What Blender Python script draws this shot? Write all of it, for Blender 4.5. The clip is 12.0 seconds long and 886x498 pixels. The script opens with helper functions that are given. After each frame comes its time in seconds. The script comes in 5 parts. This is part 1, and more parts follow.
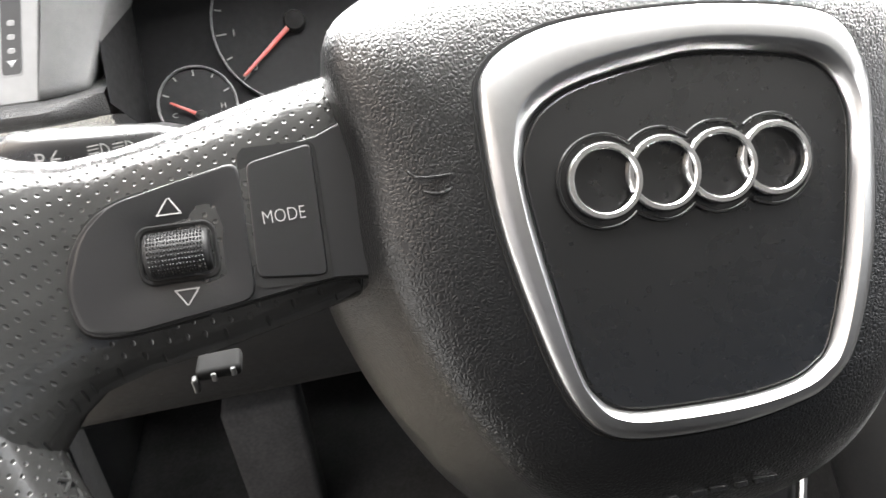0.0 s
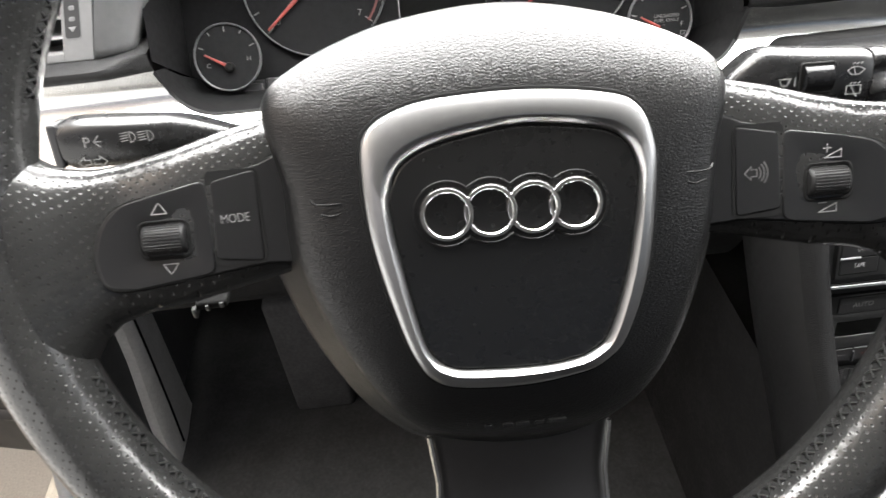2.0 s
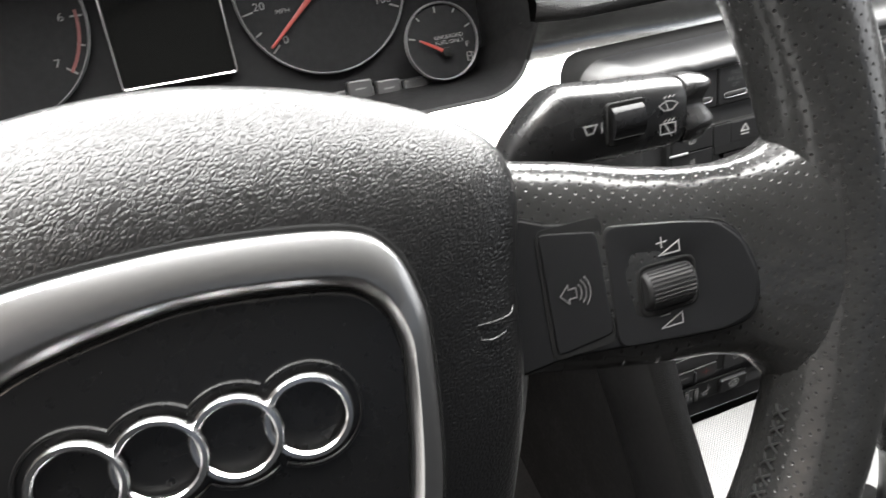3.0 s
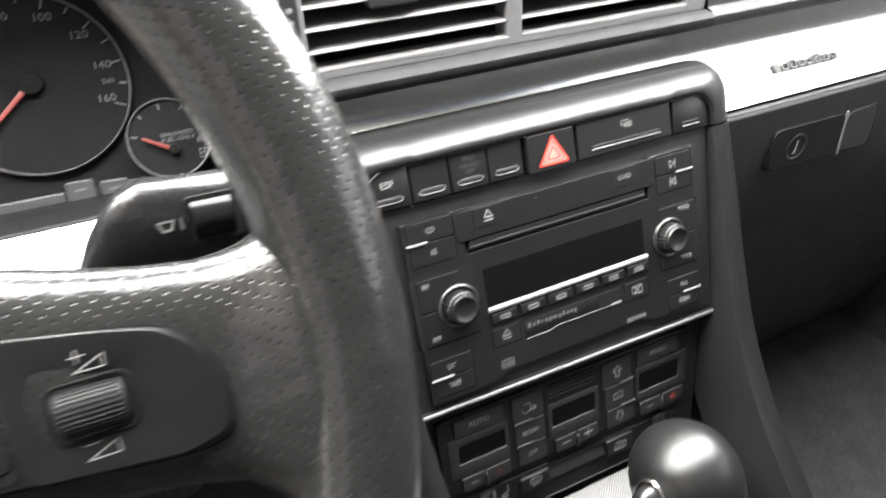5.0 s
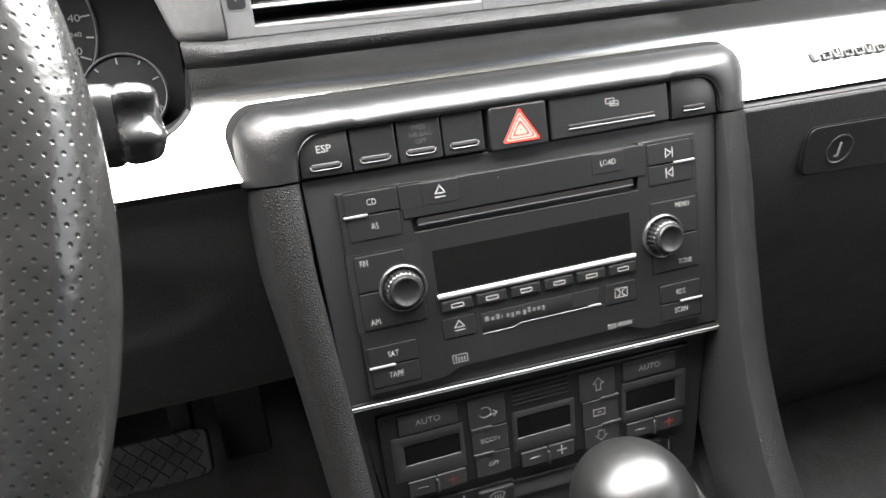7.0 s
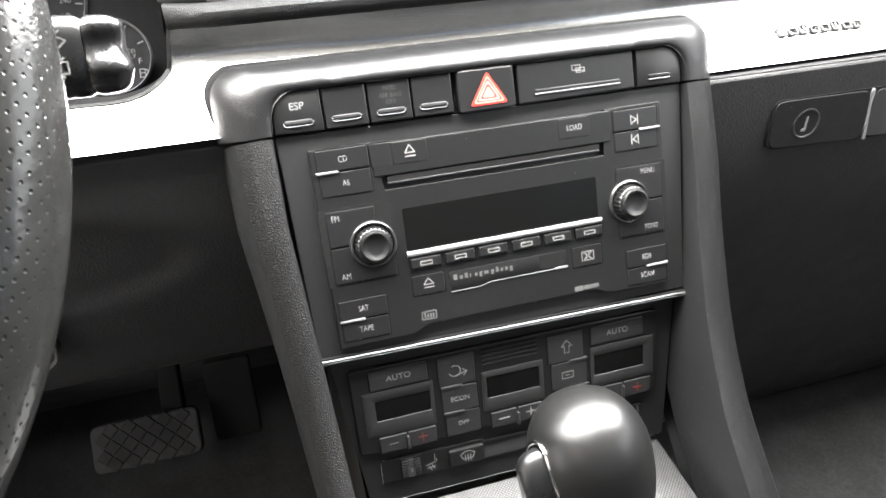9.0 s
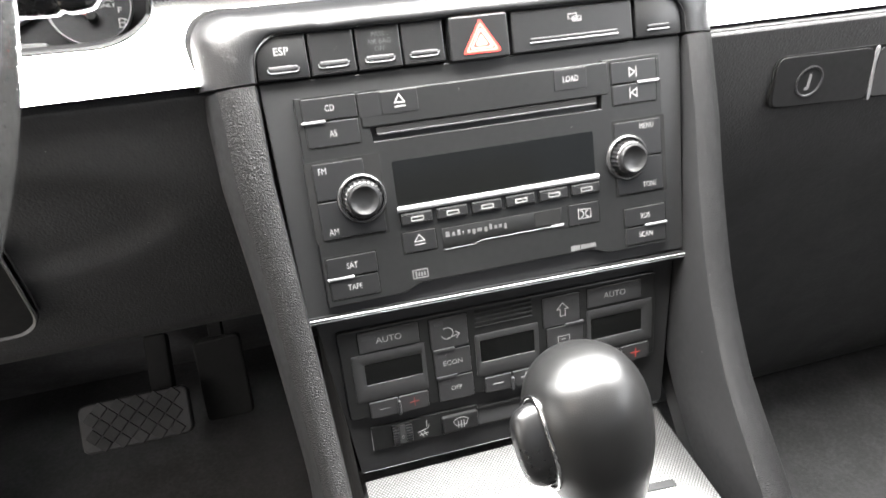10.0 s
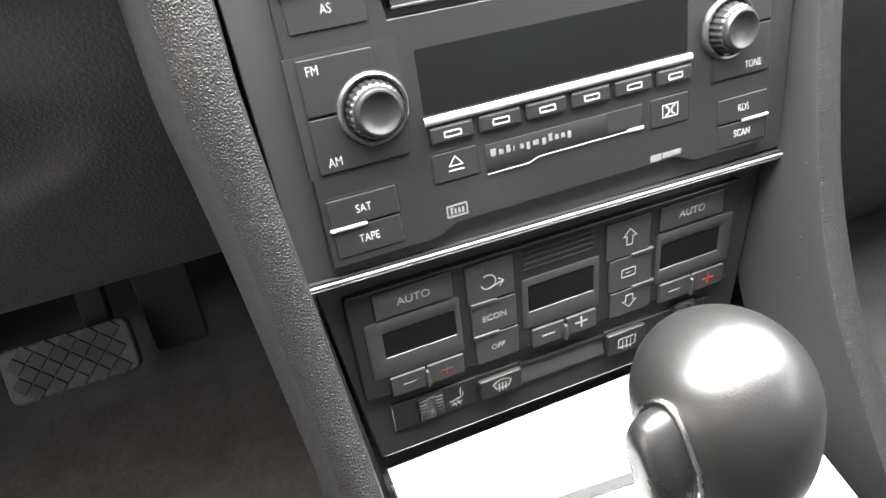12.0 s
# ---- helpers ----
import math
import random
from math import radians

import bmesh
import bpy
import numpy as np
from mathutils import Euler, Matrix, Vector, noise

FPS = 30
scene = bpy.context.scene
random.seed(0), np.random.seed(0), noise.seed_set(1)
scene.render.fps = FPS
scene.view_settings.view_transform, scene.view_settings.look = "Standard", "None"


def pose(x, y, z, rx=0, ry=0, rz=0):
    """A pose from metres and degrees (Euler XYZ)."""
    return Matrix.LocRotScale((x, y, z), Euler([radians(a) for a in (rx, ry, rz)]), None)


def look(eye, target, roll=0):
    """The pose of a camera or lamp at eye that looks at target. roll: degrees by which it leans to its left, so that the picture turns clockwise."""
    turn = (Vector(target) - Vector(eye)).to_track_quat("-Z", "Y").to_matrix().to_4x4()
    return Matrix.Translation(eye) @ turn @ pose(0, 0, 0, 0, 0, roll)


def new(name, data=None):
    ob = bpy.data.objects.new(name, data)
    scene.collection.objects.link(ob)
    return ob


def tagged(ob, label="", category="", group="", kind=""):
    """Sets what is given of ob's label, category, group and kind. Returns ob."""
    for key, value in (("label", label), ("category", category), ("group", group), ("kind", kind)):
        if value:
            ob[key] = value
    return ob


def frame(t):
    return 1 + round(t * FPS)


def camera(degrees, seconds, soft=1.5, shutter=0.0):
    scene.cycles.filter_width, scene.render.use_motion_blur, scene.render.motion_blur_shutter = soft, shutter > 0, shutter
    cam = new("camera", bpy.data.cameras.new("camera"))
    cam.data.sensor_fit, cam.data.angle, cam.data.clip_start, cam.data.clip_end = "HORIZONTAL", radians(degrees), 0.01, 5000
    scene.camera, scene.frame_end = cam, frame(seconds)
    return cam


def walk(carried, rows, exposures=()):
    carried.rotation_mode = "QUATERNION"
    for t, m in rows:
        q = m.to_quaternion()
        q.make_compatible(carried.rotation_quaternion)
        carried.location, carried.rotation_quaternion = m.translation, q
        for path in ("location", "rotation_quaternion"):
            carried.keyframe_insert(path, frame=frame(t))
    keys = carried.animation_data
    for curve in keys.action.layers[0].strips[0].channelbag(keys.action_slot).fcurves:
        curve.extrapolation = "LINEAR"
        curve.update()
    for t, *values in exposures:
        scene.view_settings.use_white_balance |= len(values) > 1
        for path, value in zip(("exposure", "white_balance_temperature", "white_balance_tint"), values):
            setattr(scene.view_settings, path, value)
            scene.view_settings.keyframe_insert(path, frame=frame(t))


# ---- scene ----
cam = camera(66.6, 12.0, soft=1.45, shutter=0.5)
PATH = [
    (0, (0.013, 0.008, 0.771), (0.309, 1.634, -0.355), -4.1),
    (0.5, (0.025, -0.004, 0.787), (0.204, 1.601, -0.392), -4.5),
    (1, (0.043, -0.021, 0.814), (0.171, 1.526, -0.447), -4.6),
    (1.5, (0.054, -0.035, 0.831), (0.141, 1.462, -0.492), -4.9),
    (2, (0.062, -0.033, 0.833), (0.12, 1.431, -0.528), -5.2),
    (2.3, (0.081, 0.001, 0.826), (0.193, 1.447, -0.552), -5.3),
    (2.5, (0.097, 0.027, 0.81), (0.376, 1.442, -0.575), -4.1),
    (2.7, (0.105, 0.045, 0.806), (0.532, 1.424, -0.579), -2.1),
    (4.3, (0.138, 0.056, 0.821), (0.728, 1.396, -0.541), -1.2),
    (4.5, (0.157, 0.033, 0.82), (0.755, 1.394, -0.518), -1.2),
    (4.6, (0.174, 0.022, 0.812), (0.797, 1.392, -0.504), -0.3),
    (5, (0.225, 0.02, 0.793), (0.94, 1.476, -0.377), -0.7),
    (5.5, (0.259, 0.025, 0.777), (0.945, 1.542, -0.332), -1.1),
    (6, (0.281, 0.021, 0.766), (0.889, 1.57, -0.342), -1.4),
    (6.5, (0.286, 0.011, 0.757), (0.826, 1.59, -0.346), -1.8),
    (7, (0.305, 0.001, 0.754), (0.762, 1.601, -0.355), -2.2),
    (8.8, (0.315, -0.026, 0.74), (0.76, 1.593, -0.345), -1.9),
    (9, (0.316, -0.029, 0.738), (0.762, 1.588, -0.351), -1.8),
    (9.5, (0.319, -0.036, 0.724), (0.766, 1.579, -0.369), -1.8),
    (10, (0.318, -0.03, 0.713), (0.77, 1.576, -0.389), -1.7),
    (10.5, (0.31, 0.008, 0.685), (0.861, 1.508, -0.517), -0.9),
    (11, (0.302, 0.037, 0.674), (0.872, 1.429, -0.645), -0.7),
    (11.5, (0.307, 0.069, 0.675), (0.866, 1.405, -0.704), -0.7),
    (12, (0.306, 0.084, 0.673), (0.854, 1.391, -0.738), -0.6),
]
EXPOSURES = [(0.0, 1.7), (0.5, 1.3), (1.5, 0.98), (2.5, 0.75), (4.5, 0.36), (5.0, 1.1), (5.5, 1.18), (6.0, 1.18), (7.0, 1.38), (9.0, 1.8), (10.0, 2.3), (10.5, 2.54), (11.0, 2.56), (12.0, 2.62)]
walk(cam, [(t, look(eye, target, roll)) for t, eye, target, roll in PATH], EXPOSURES)

# ---- world and light ----
world = bpy.data.worlds.new("sky")
world.use_nodes = True
scene.world = world
wn = world.node_tree.nodes
sky = wn.new("ShaderNodeTexSky")
sky.sky_type, sky.sun_disc = "NISHITA", False
sky.dust_density, sky.ozone_density, sky.air_density = 6.0, 0.4, 0.8
sky.sun_elevation, sky.sun_rotation = radians(48), radians(250)
world.node_tree.links.new(sky.outputs["Color"], wn["Background"].inputs["Color"])
wn["Background"].inputs["Strength"].default_value = 0.06

sun_data = bpy.data.lights.new("sun", "SUN")
sun_data.energy, sun_data.angle, sun_data.color = 0.5, radians(14), (1.0, 0.96, 0.9)
new("sun", sun_data).matrix_world = look((-3, 1.5, 4), (0, 0.3, 0.5))


def window_light(name, eye, target, sx, sy, watts, color=(1, 1, 1)):
    """Sky light that comes in through one opening of the car."""
    data = bpy.data.lights.new(name, "AREA")
    data.shape, data.size, data.size_y, data.energy, data.color = "RECTANGLE", sx, sy, watts, color
    new(name, data).matrix_world = look(eye, target)


window_light("windscreen_light", (0.44, 0.45, 0.985), (0.44, 0.45 - 0.487, 0.985 - 0.874), 1.46, 0.74, 82.0, (1.0, 0.99, 0.97))
window_light("driver_door_light", (-0.325, 0.10, 0.54), (0.22, 0.46, 0.16), 0.46, 0.40, 0.85, (1.0, 0.98, 0.95))
window_light("passenger_window_light", (1.16, -0.05, 0.93), (0.4, 0.2, 0.6), 0.8, 0.32, 1.5)


# ---- materials ----
def material(name, base, rough, metal=0.0, grain=0.0, grain_size=0.001, vary=0.12, kind="noise", coat=0.0, spec=0.5, blotch=0.04, dust=0.0, pits=0.5):
    """A worn surface: colour and gloss vary at two scales, with fine relief of the given size in metres."""
    m = bpy.data.materials.new(name)
    m.use_nodes = True
    n, ln = m.node_tree.nodes, m.node_tree.links
    b = n["Principled BSDF"]
    b.inputs["Metallic"].default_value = metal
    b.inputs["Specular IOR Level"].default_value = spec
    b.inputs["Coat Weight"].default_value = coat
    b.inputs["Coat Roughness"].default_value = 0.12
    tc = n.new("ShaderNodeTexCoord")
    big = n.new("ShaderNodeTexNoise")
    big.inputs["Scale"].default_value, big.inputs["Detail"].default_value = 1 / blotch, 4
    ln.new(tc.outputs["Object"], big.inputs["Vector"])
    fine = n.new("ShaderNodeTexNoise")
    fine.inputs["Scale"].default_value, fine.inputs["Detail"].default_value = 1 / 0.004, 3
    ln.new(tc.outputs["Object"], fine.inputs["Vector"])
    add = n.new("ShaderNodeMath")
    add.operation = "ADD"
    ln.new(big.outputs["Fac"], add.inputs[0])
    ln.new(fine.outputs["Fac"], add.inputs[1])
    colour = n.new("ShaderNodeMapRange")
    colour.inputs["From Min"].default_value, colour.inputs["From Max"].default_value = 0.7, 1.3
    colour.inputs["To Min"].default_value, colour.inputs["To Max"].default_value = 1 - vary, 1 + vary
    ln.new(add.outputs[0], colour.inputs["Value"])
    mul = n.new("ShaderNodeVectorMath")
    mul.operation = "SCALE"
    mul.inputs[0].default_value = base
    ln.new(colour.outputs[0], mul.inputs["Scale"])
    ln.new(mul.outputs["Vector"], b.inputs["Base Color"])
    if dust:
        speck = n.new("ShaderNodeTexVoronoi")
        speck.inputs["Scale"].default_value = 1 / 0.009
        ln.new(tc.outputs["Object"], speck.inputs["Vector"])
        spot = n.new("ShaderNodeMath")
        spot.operation, spot.inputs[1].default_value = "LESS_THAN", 0.03
        ln.new(speck.outputs["Distance"], spot.inputs[0])
        few = n.new("ShaderNodeTexNoise")
        few.inputs["Scale"].default_value = 1 / 0.03
        ln.new(tc.outputs["Object"], few.inputs["Vector"])
        here = n.new("ShaderNodeMath")
        here.operation, here.inputs[1].default_value = "GREATER_THAN", 0.52
        ln.new(few.outputs["Fac"], here.inputs[0])
        both = n.new("ShaderNodeMath")
        both.operation = "MULTIPLY"
        ln.new(spot.outputs[0], both.inputs[0])
        ln.new(here.outputs[0], both.inputs[1])
        lint = n.new("ShaderNodeMix")
        lint.data_type = "RGBA"
        lint.inputs["B"].default_value = (dust, dust, dust * 0.95, 1)
        ln.new(both.outputs[0], lint.inputs["Factor"])
        ln.new(mul.outputs["Vector"], lint.inputs["A"])
        ln.new(lint.outputs["Result"], b.inputs["Base Color"])
    gloss = n.new("ShaderNodeMapRange")
    gloss.inputs["From Min"].default_value, gloss.inputs["From Max"].default_value = 0.7, 1.3
    gloss.inputs["To Min"].default_value, gloss.inputs["To Max"].default_value = rough * (1 + vary * 0.8), rough * (1 - vary * 0.8)
    ln.new(add.outputs[0], gloss.inputs["Value"])
    ln.new(gloss.outputs[0], b.inputs["Roughness"])
    if grain:
        bump = n.new("ShaderNodeBump")
        bump.inputs["Strength"].default_value, bump.inputs["Distance"].default_value = grain, grain_size * 0.35
        if kind == "noise":
            t = n.new("ShaderNodeTexNoise")
            t.inputs["Scale"].default_value, t.inputs["Detail"].default_value = 1 / grain_size, 2
            ln.new(tc.outputs["Object"], t.inputs["Vector"])
            ln.new(t.outputs["Fac"], bump.inputs["Height"])
        elif kind == "folds":
            place = n.new("ShaderNodeMapping")
            place.inputs["Scale"].default_value = (0.16, 1.0, 0.5)
            ln.new(tc.outputs["Object"], place.inputs["Vector"])
            t = n.new("ShaderNodeTexNoise")
            t.inputs["Scale"].default_value, t.inputs["Detail"].default_value = 0.6 / grain_size, 3
            ln.new(place.outputs["Vector"], t.inputs["Vector"])
            ln.new(t.outputs["Fac"], bump.inputs["Height"])
            bump.inputs["Distance"].default_value = grain_size * 1.2
        elif kind == "leather":
            warp = n.new("ShaderNodeTexNoise")
            warp.inputs["Scale"].default_value = 0.35 / grain_size
            ln.new(tc.outputs["Object"], warp.inputs["Vector"])
            mix = n.new("ShaderNodeVectorMath")
            mix.operation = "MULTIPLY_ADD"
            mix.inputs[1].default_value = (grain_size * 1.6,) * 3
            ln.new(warp.outputs["Color"], mix.inputs[0])
            ln.new(tc.outputs["Object"], mix.inputs[2])
            t = n.new("ShaderNodeTexVoronoi")
            t.feature = "DISTANCE_TO_EDGE"
            t.inputs["Scale"].default_value = 1 / grain_size
            ln.new(mix.outputs["Vector"], t.inputs["Vector"])
            cut = n.new("ShaderNodeMapRange")
            cut.inputs["From Max"].default_value = 0.34
            ln.new(t.outputs["Distance"], cut.inputs["Value"])
            ln.new(cut.outputs[0], bump.inputs["Height"])
        elif kind == "pits":
            place = n.new("ShaderNodeMapping")
            place.inputs["Rotation"].default_value = (0, 0, radians(45))
            place.inputs["Scale"].default_value = (1 / grain_size,) * 3
            ln.new(tc.outputs["UV"], place.inputs["Vector"])
            t = n.new("ShaderNodeTexVoronoi")
            t.voronoi_dimensions = "2D"
            t.inputs["Scale"].default_value = 1.0
            t.inputs["Randomness"].default_value = 0.22
            ln.new(place.outputs["Vector"], t.inputs["Vector"])
            cut = n.new("ShaderNodeMapRange")
            cut.interpolation_type = "SMOOTHSTEP"
            cut.inputs["From Min"].default_value, cut.inputs["From Max"].default_value = 0.03, 0.21
            ln.new(t.outputs["Distance"], cut.inputs["Value"])
            g2 = n.new("ShaderNodeTexNoise")
            g2.inputs["Scale"].default_value = 1 / 0.0009
            ln.new(tc.outputs["Object"], g2.inputs["Vector"])
            mx = n.new("ShaderNodeMath")
            mx.operation = "MULTIPLY_ADD"
            mx.inputs[1].default_value = 0.10
            ln.new(g2.outputs["Fac"], mx.inputs[0])
            ln.new(cut.outputs[0], mx.inputs[2])
            crease = n.new("ShaderNodeTexNoise")
            crease.inputs["Scale"].default_value, crease.inputs["Detail"].default_value = 1 / 0.009, 3
            ln.new(tc.outputs["Object"], crease.inputs["Vector"])
            worn = n.new("ShaderNodeMath")
            worn.operation = "MULTIPLY_ADD"
            worn.inputs[1].default_value = 1.6
            ln.new(crease.outputs["Fac"], worn.inputs[0])
            ln.new(mx.outputs[0], worn.inputs[2])
            ln.new(worn.outputs[0], bump.inputs["Height"])
            hole = n.new("ShaderNodeMapRange")
            hole.inputs["From Min"].default_value, hole.inputs["From Max"].default_value = 0.05, 0.21
            hole.inputs["To Min"].default_value, hole.inputs["To Max"].default_value = 0.08, spec
            ln.new(t.outputs["Distance"], hole.inputs["Value"])
            ln.new(hole.outputs[0], b.inputs["Specular IOR Level"])
        elif kind == "mesh":
            place = n.new("ShaderNodeMapping")
            place.inputs["Rotation"].default_value = (0, 0, radians(45))
            ln.new(tc.outputs["UV"], place.inputs["Vector"])
            t = n.new("ShaderNodeTexVoronoi")
            t.voronoi_dimensions, t.distance = "2D", "CHEBYCHEV"
            t.inputs["Scale"].default_value = 1 / grain_size
            t.inputs["Randomness"].default_value = 0.0
            ln.new(place.outputs["Vector"], t.inputs["Vector"])
            ln.new(t.outputs["Distance"], bump.inputs["Height"])
            # shade inside the mesh pits is put into the base colour
            pit = n.new("ShaderNodeMapRange")
            pit.inputs["From Min"].default_value, pit.inputs["From Max"].default_value = 0.26, 0.42
            pit.inputs["To Min"].default_value, pit.inputs["To Max"].default_value = 1.0, pits
            ln.new(t.outputs["Distance"], pit.inputs["Value"])
            tint = n.new("ShaderNodeVectorMath")
            tint.operation = "SCALE"
            ln.new(mul.outputs["Vector"], tint.inputs[0])
            ln.new(pit.outputs[0], tint.inputs["Scale"])
            ln.new(tint.outputs["Vector"], b.inputs["Base Color"])
        ln.new(bump.outputs["Normal"], b.inputs["Normal"])
    return m


SOFT = material("soft_black_plastic", (0.020, 0.020, 0.0205), 0.5, grain=0.35, grain_size=0.0012, kind="leather", vary=0.15, dust=0.18)
PAD = material("wrinkled_dashboard_skin", (0.016, 0.016, 0.0164), 0.48, grain=0.17, grain_size=0.0024, kind="leather", vary=0.15, dust=0.18)
TRIM = material("grained_console_plastic", (0.0035, 0.0035, 0.0036), 0.5, grain=0.5, grain_size=0.0012, kind="leather", vary=0.15, spec=0.18, dust=0.18)
SATIN = material("satin_black_plastic", (0.016, 0.016, 0.017), 0.36, grain=0.12, grain_size=0.0006, vary=0.12)
PANEL = material("matt_panel_plastic", (0.008, 0.008, 0.0083), 0.46, grain=0.15, grain_size=0.0005, vary=0.12)
BUTTON = material("button_plastic", (0.006, 0.006, 0.0062), 0.34, grain=0.08, grain_size=0.0005, vary=0.12, spec=0.42)
RADIO = material("radio_face_plastic", (0.0055, 0.0056, 0.0056), 0.36, grain=0.10, grain_size=0.0006, vary=0.25, spec=0.36, dust=0.18)
LEATHER = material("perforated_leather", (0.012, 0.012, 0.0118), 0.21, grain=0.28, grain_size=0.0028, kind="pits", vary=0.18)
HUB = material("grained_airbag_cover", (0.0018, 0.0018, 0.0019), 0.33, grain=0.27, grain_size=0.0010, kind="leather", vary=0.12, spec=0.42)
PLATE = material("emblem_panel_plastic", (0.002, 0.002, 0.0021), 0.28, grain=0.08, grain_size=0.0006, spec=0.6)
ALU = material("satin_aluminium", (0.72, 0.72, 0.71), 0.24, metal=1.0, grain=0.05, grain_size=0.0004, vary=0.05)
CHROME = material("chrome", (0.55, 0.55, 0.55), 0.19, metal=1.0, vary=0.04)
INLAY = material("mesh_aluminium_inlay", (0.72, 0.72, 0.71), 0.23, metal=1.0, grain=0.08, grain_size=0.0015, kind="mesh", vary=0.04, pits=0.62)
GLOSS = material("gloss_black", (0.006, 0.006, 0.0064), 0.16, vary=0.2, spec=0.2)
KNOB = material("worn_selector_leather", (0.0055, 0.0055, 0.0055), 0.32, grain=0.08, grain_size=0.0010, kind="leather", vary=0.08, spec=0.37, blotch=0.02)
DISPLAY = material("display_glass", (0.003, 0.0031, 0.003), 0.12, vary=0.1, spec=0.2)
WHITE = material("white_print", (0.16, 0.16, 0.158), 0.5, vary=0.05)
DIM = material("grey_print", (0.14, 0.14, 0.138), 0.5, vary=0.08)
RED = material("red_print", (0.5, 0.02, 0.012), 0.45, vary=0.06)
ORANGE = material("orange_needle", (0.14, 0.013, 0.007), 0.4, vary=0.05)
SMOKE = material("hazard_pale_red", (0.5, 0.17, 0.14), 0.3, vary=0.05)
CARPET = material("dark_carpet", (0.05, 0.0495, 0.051), 0.95, grain=0.25, grain_size=0.002, vary=0.2, spec=0.1)
RUBBER = material("black_rubber", (0.013, 0.013, 0.0134), 0.6, grain=0.2, grain_size=0.001, spec=0.3)
PEDAL = material("worn_pedal_rubber", (0.012, 0.012, 0.0123), 0.65, grain=0.3, grain_size=0.001, vary=0.25, spec=0.2)
LINER = material("grey_roof_lining", (0.36, 0.354, 0.343), 0.95, grain=0.4, grain_size=0.002, vary=0.06)
SHELL = material("dark_cabin_fabric", (0.03, 0.03, 0.031), 0.9, grain=0.5, grain_size=0.002)
SHELL_DARK = material("dark_door_vinyl", (0.035, 0.035, 0.036), 0.6, grain=0.4, grain_size=0.0015, kind="leather")
PALE = material("pale_concrete", (0.55, 0.50, 0.42), 0.9, grain=0.4, grain_size=0.01, vary=0.12, blotch=0.4)
DIALFACE = material("dial_face_print", (0.0042, 0.0042, 0.0046), 0.75, vary=0.1, spec=0.15)
ALU_PAINT = material("grey_vent_paint", (0.22, 0.22, 0.224), 0.34, metal=0.5, vary=0.06, grain=0.08, grain_size=0.0005)
SATIN_GREY = material("grey_slat_paint", (0.22, 0.22, 0.223), 0.34, metal=0.5, vary=0.06)
VENT = material("silver_vent_paint", (0.17, 0.17, 0.172), 0.38, metal=0.4, vary=0.06, grain=0.08, grain_size=0.0005)
PLATE_MESH = material("selector_mesh_aluminium", (0.085, 0.085, 0.0845), 0.36, metal=1.0, grain=0.22, grain_size=0.0016, kind="mesh", vary=0.06, pits=0.42)
KICK = material("grey_sill_trim", (0.48, 0.472, 0.46), 0.6, grain=0.3, grain_size=0.001, vary=0.12)
DULL = material("dull_grey_ring", (0.13, 0.13, 0.132), 0.4, vary=0.05)
LEDGE = material("satin_ledge_plastic", (0.018, 0.018, 0.0185), 0.45, vary=0.1, grain=0.1, grain_size=0.0005)
HOODM = material("hood_plastic", (0.0055, 0.0055, 0.0058), 0.33, grain=0.2, grain_size=0.0011, kind="leather", vary=0.12, dust=0.18)
FIELD = material("control_field_plastic", (0.0045, 0.0045, 0.0048), 0.4, grain=0.1, grain_size=0.0005, vary=0.1, spec=0.35)
RED_DIM = material("faded_red_print", (0.08, 0.016, 0.013), 0.5, vary=0.06)
COWL = material("cowl_satin_plastic", (0.08, 0.08, 0.081), 0.36, grain=0.2, grain_size=0.0012, kind="leather", vary=0.1)
EMBOSS = material("worn_dark_print", (0.06, 0.06, 0.06), 0.5, vary=0.2)
WALLP = material("smooth_dark_plastic", (0.008, 0.008, 0.0083), 0.5, grain=0.12, grain_size=0.0008, vary=0.15, spec=0.2, dust=0.18)
BADGE = material("brushed_badge_aluminium", (0.36, 0.36, 0.36), 0.30, metal=1.0, grain=0.05, grain_size=0.0004, vary=0.05)
BOWLP = material("bowl_plastic", (0.006, 0.006, 0.0062), 0.55, grain=0.1, grain_size=0.0008, vary=0.12, spec=0.15)
RED_PLUS = material("dull_red_print", (0.16, 0.018, 0.013), 0.5, vary=0.06)
DIALPRINT = material("faint_dial_print", (0.11, 0.11, 0.109), 0.6, vary=0.1, spec=0.1)
RINGP = material("dial_ring_paint", (0.07, 0.07, 0.071), 0.45, vary=0.1, spec=0.3)
COLLAR = material("knob_collar_satin", (0.013, 0.013, 0.0133), 0.24, vary=0.1, spec=0.45)
STALK = material("stalk_satin_plastic", (0.007, 0.007, 0.0072), 0.28, grain=0.05, grain_size=0.0006, vary=0.1)
FOOTREST = material("grey_footrest_carpet", (0.042, 0.0417, 0.043), 0.95, grain=0.25, grain_size=0.002, vary=0.2, spec=0.1)
MAT = material("black_floor_carpet", (0.025, 0.025, 0.0254), 0.95, grain=0.3, grain_size=0.002, vary=0.2, spec=0.1)
TUNNEL = material("black_tunnel_carpet", (0.013, 0.013, 0.0133), 0.95, grain=0.3, grain_size=0.002, vary=0.2, spec=0.1)
LIP = material("vent_lip_plastic", (0.016, 0.016, 0.0164), 0.5, grain=0.5, grain_size=0.0013, kind="leather", vary=0.12, spec=0.2)
SLAT = material("slat_plastic", (0.06, 0.06, 0.061), 0.5, vary=0.1)
DUCT = material("duct_plastic", (0.03, 0.03, 0.0305), 0.8, vary=0.1, spec=0.1)
FAINT = material("rubbed_off_print", (0.028, 0.03, 0.03), 0.6, vary=0.4)
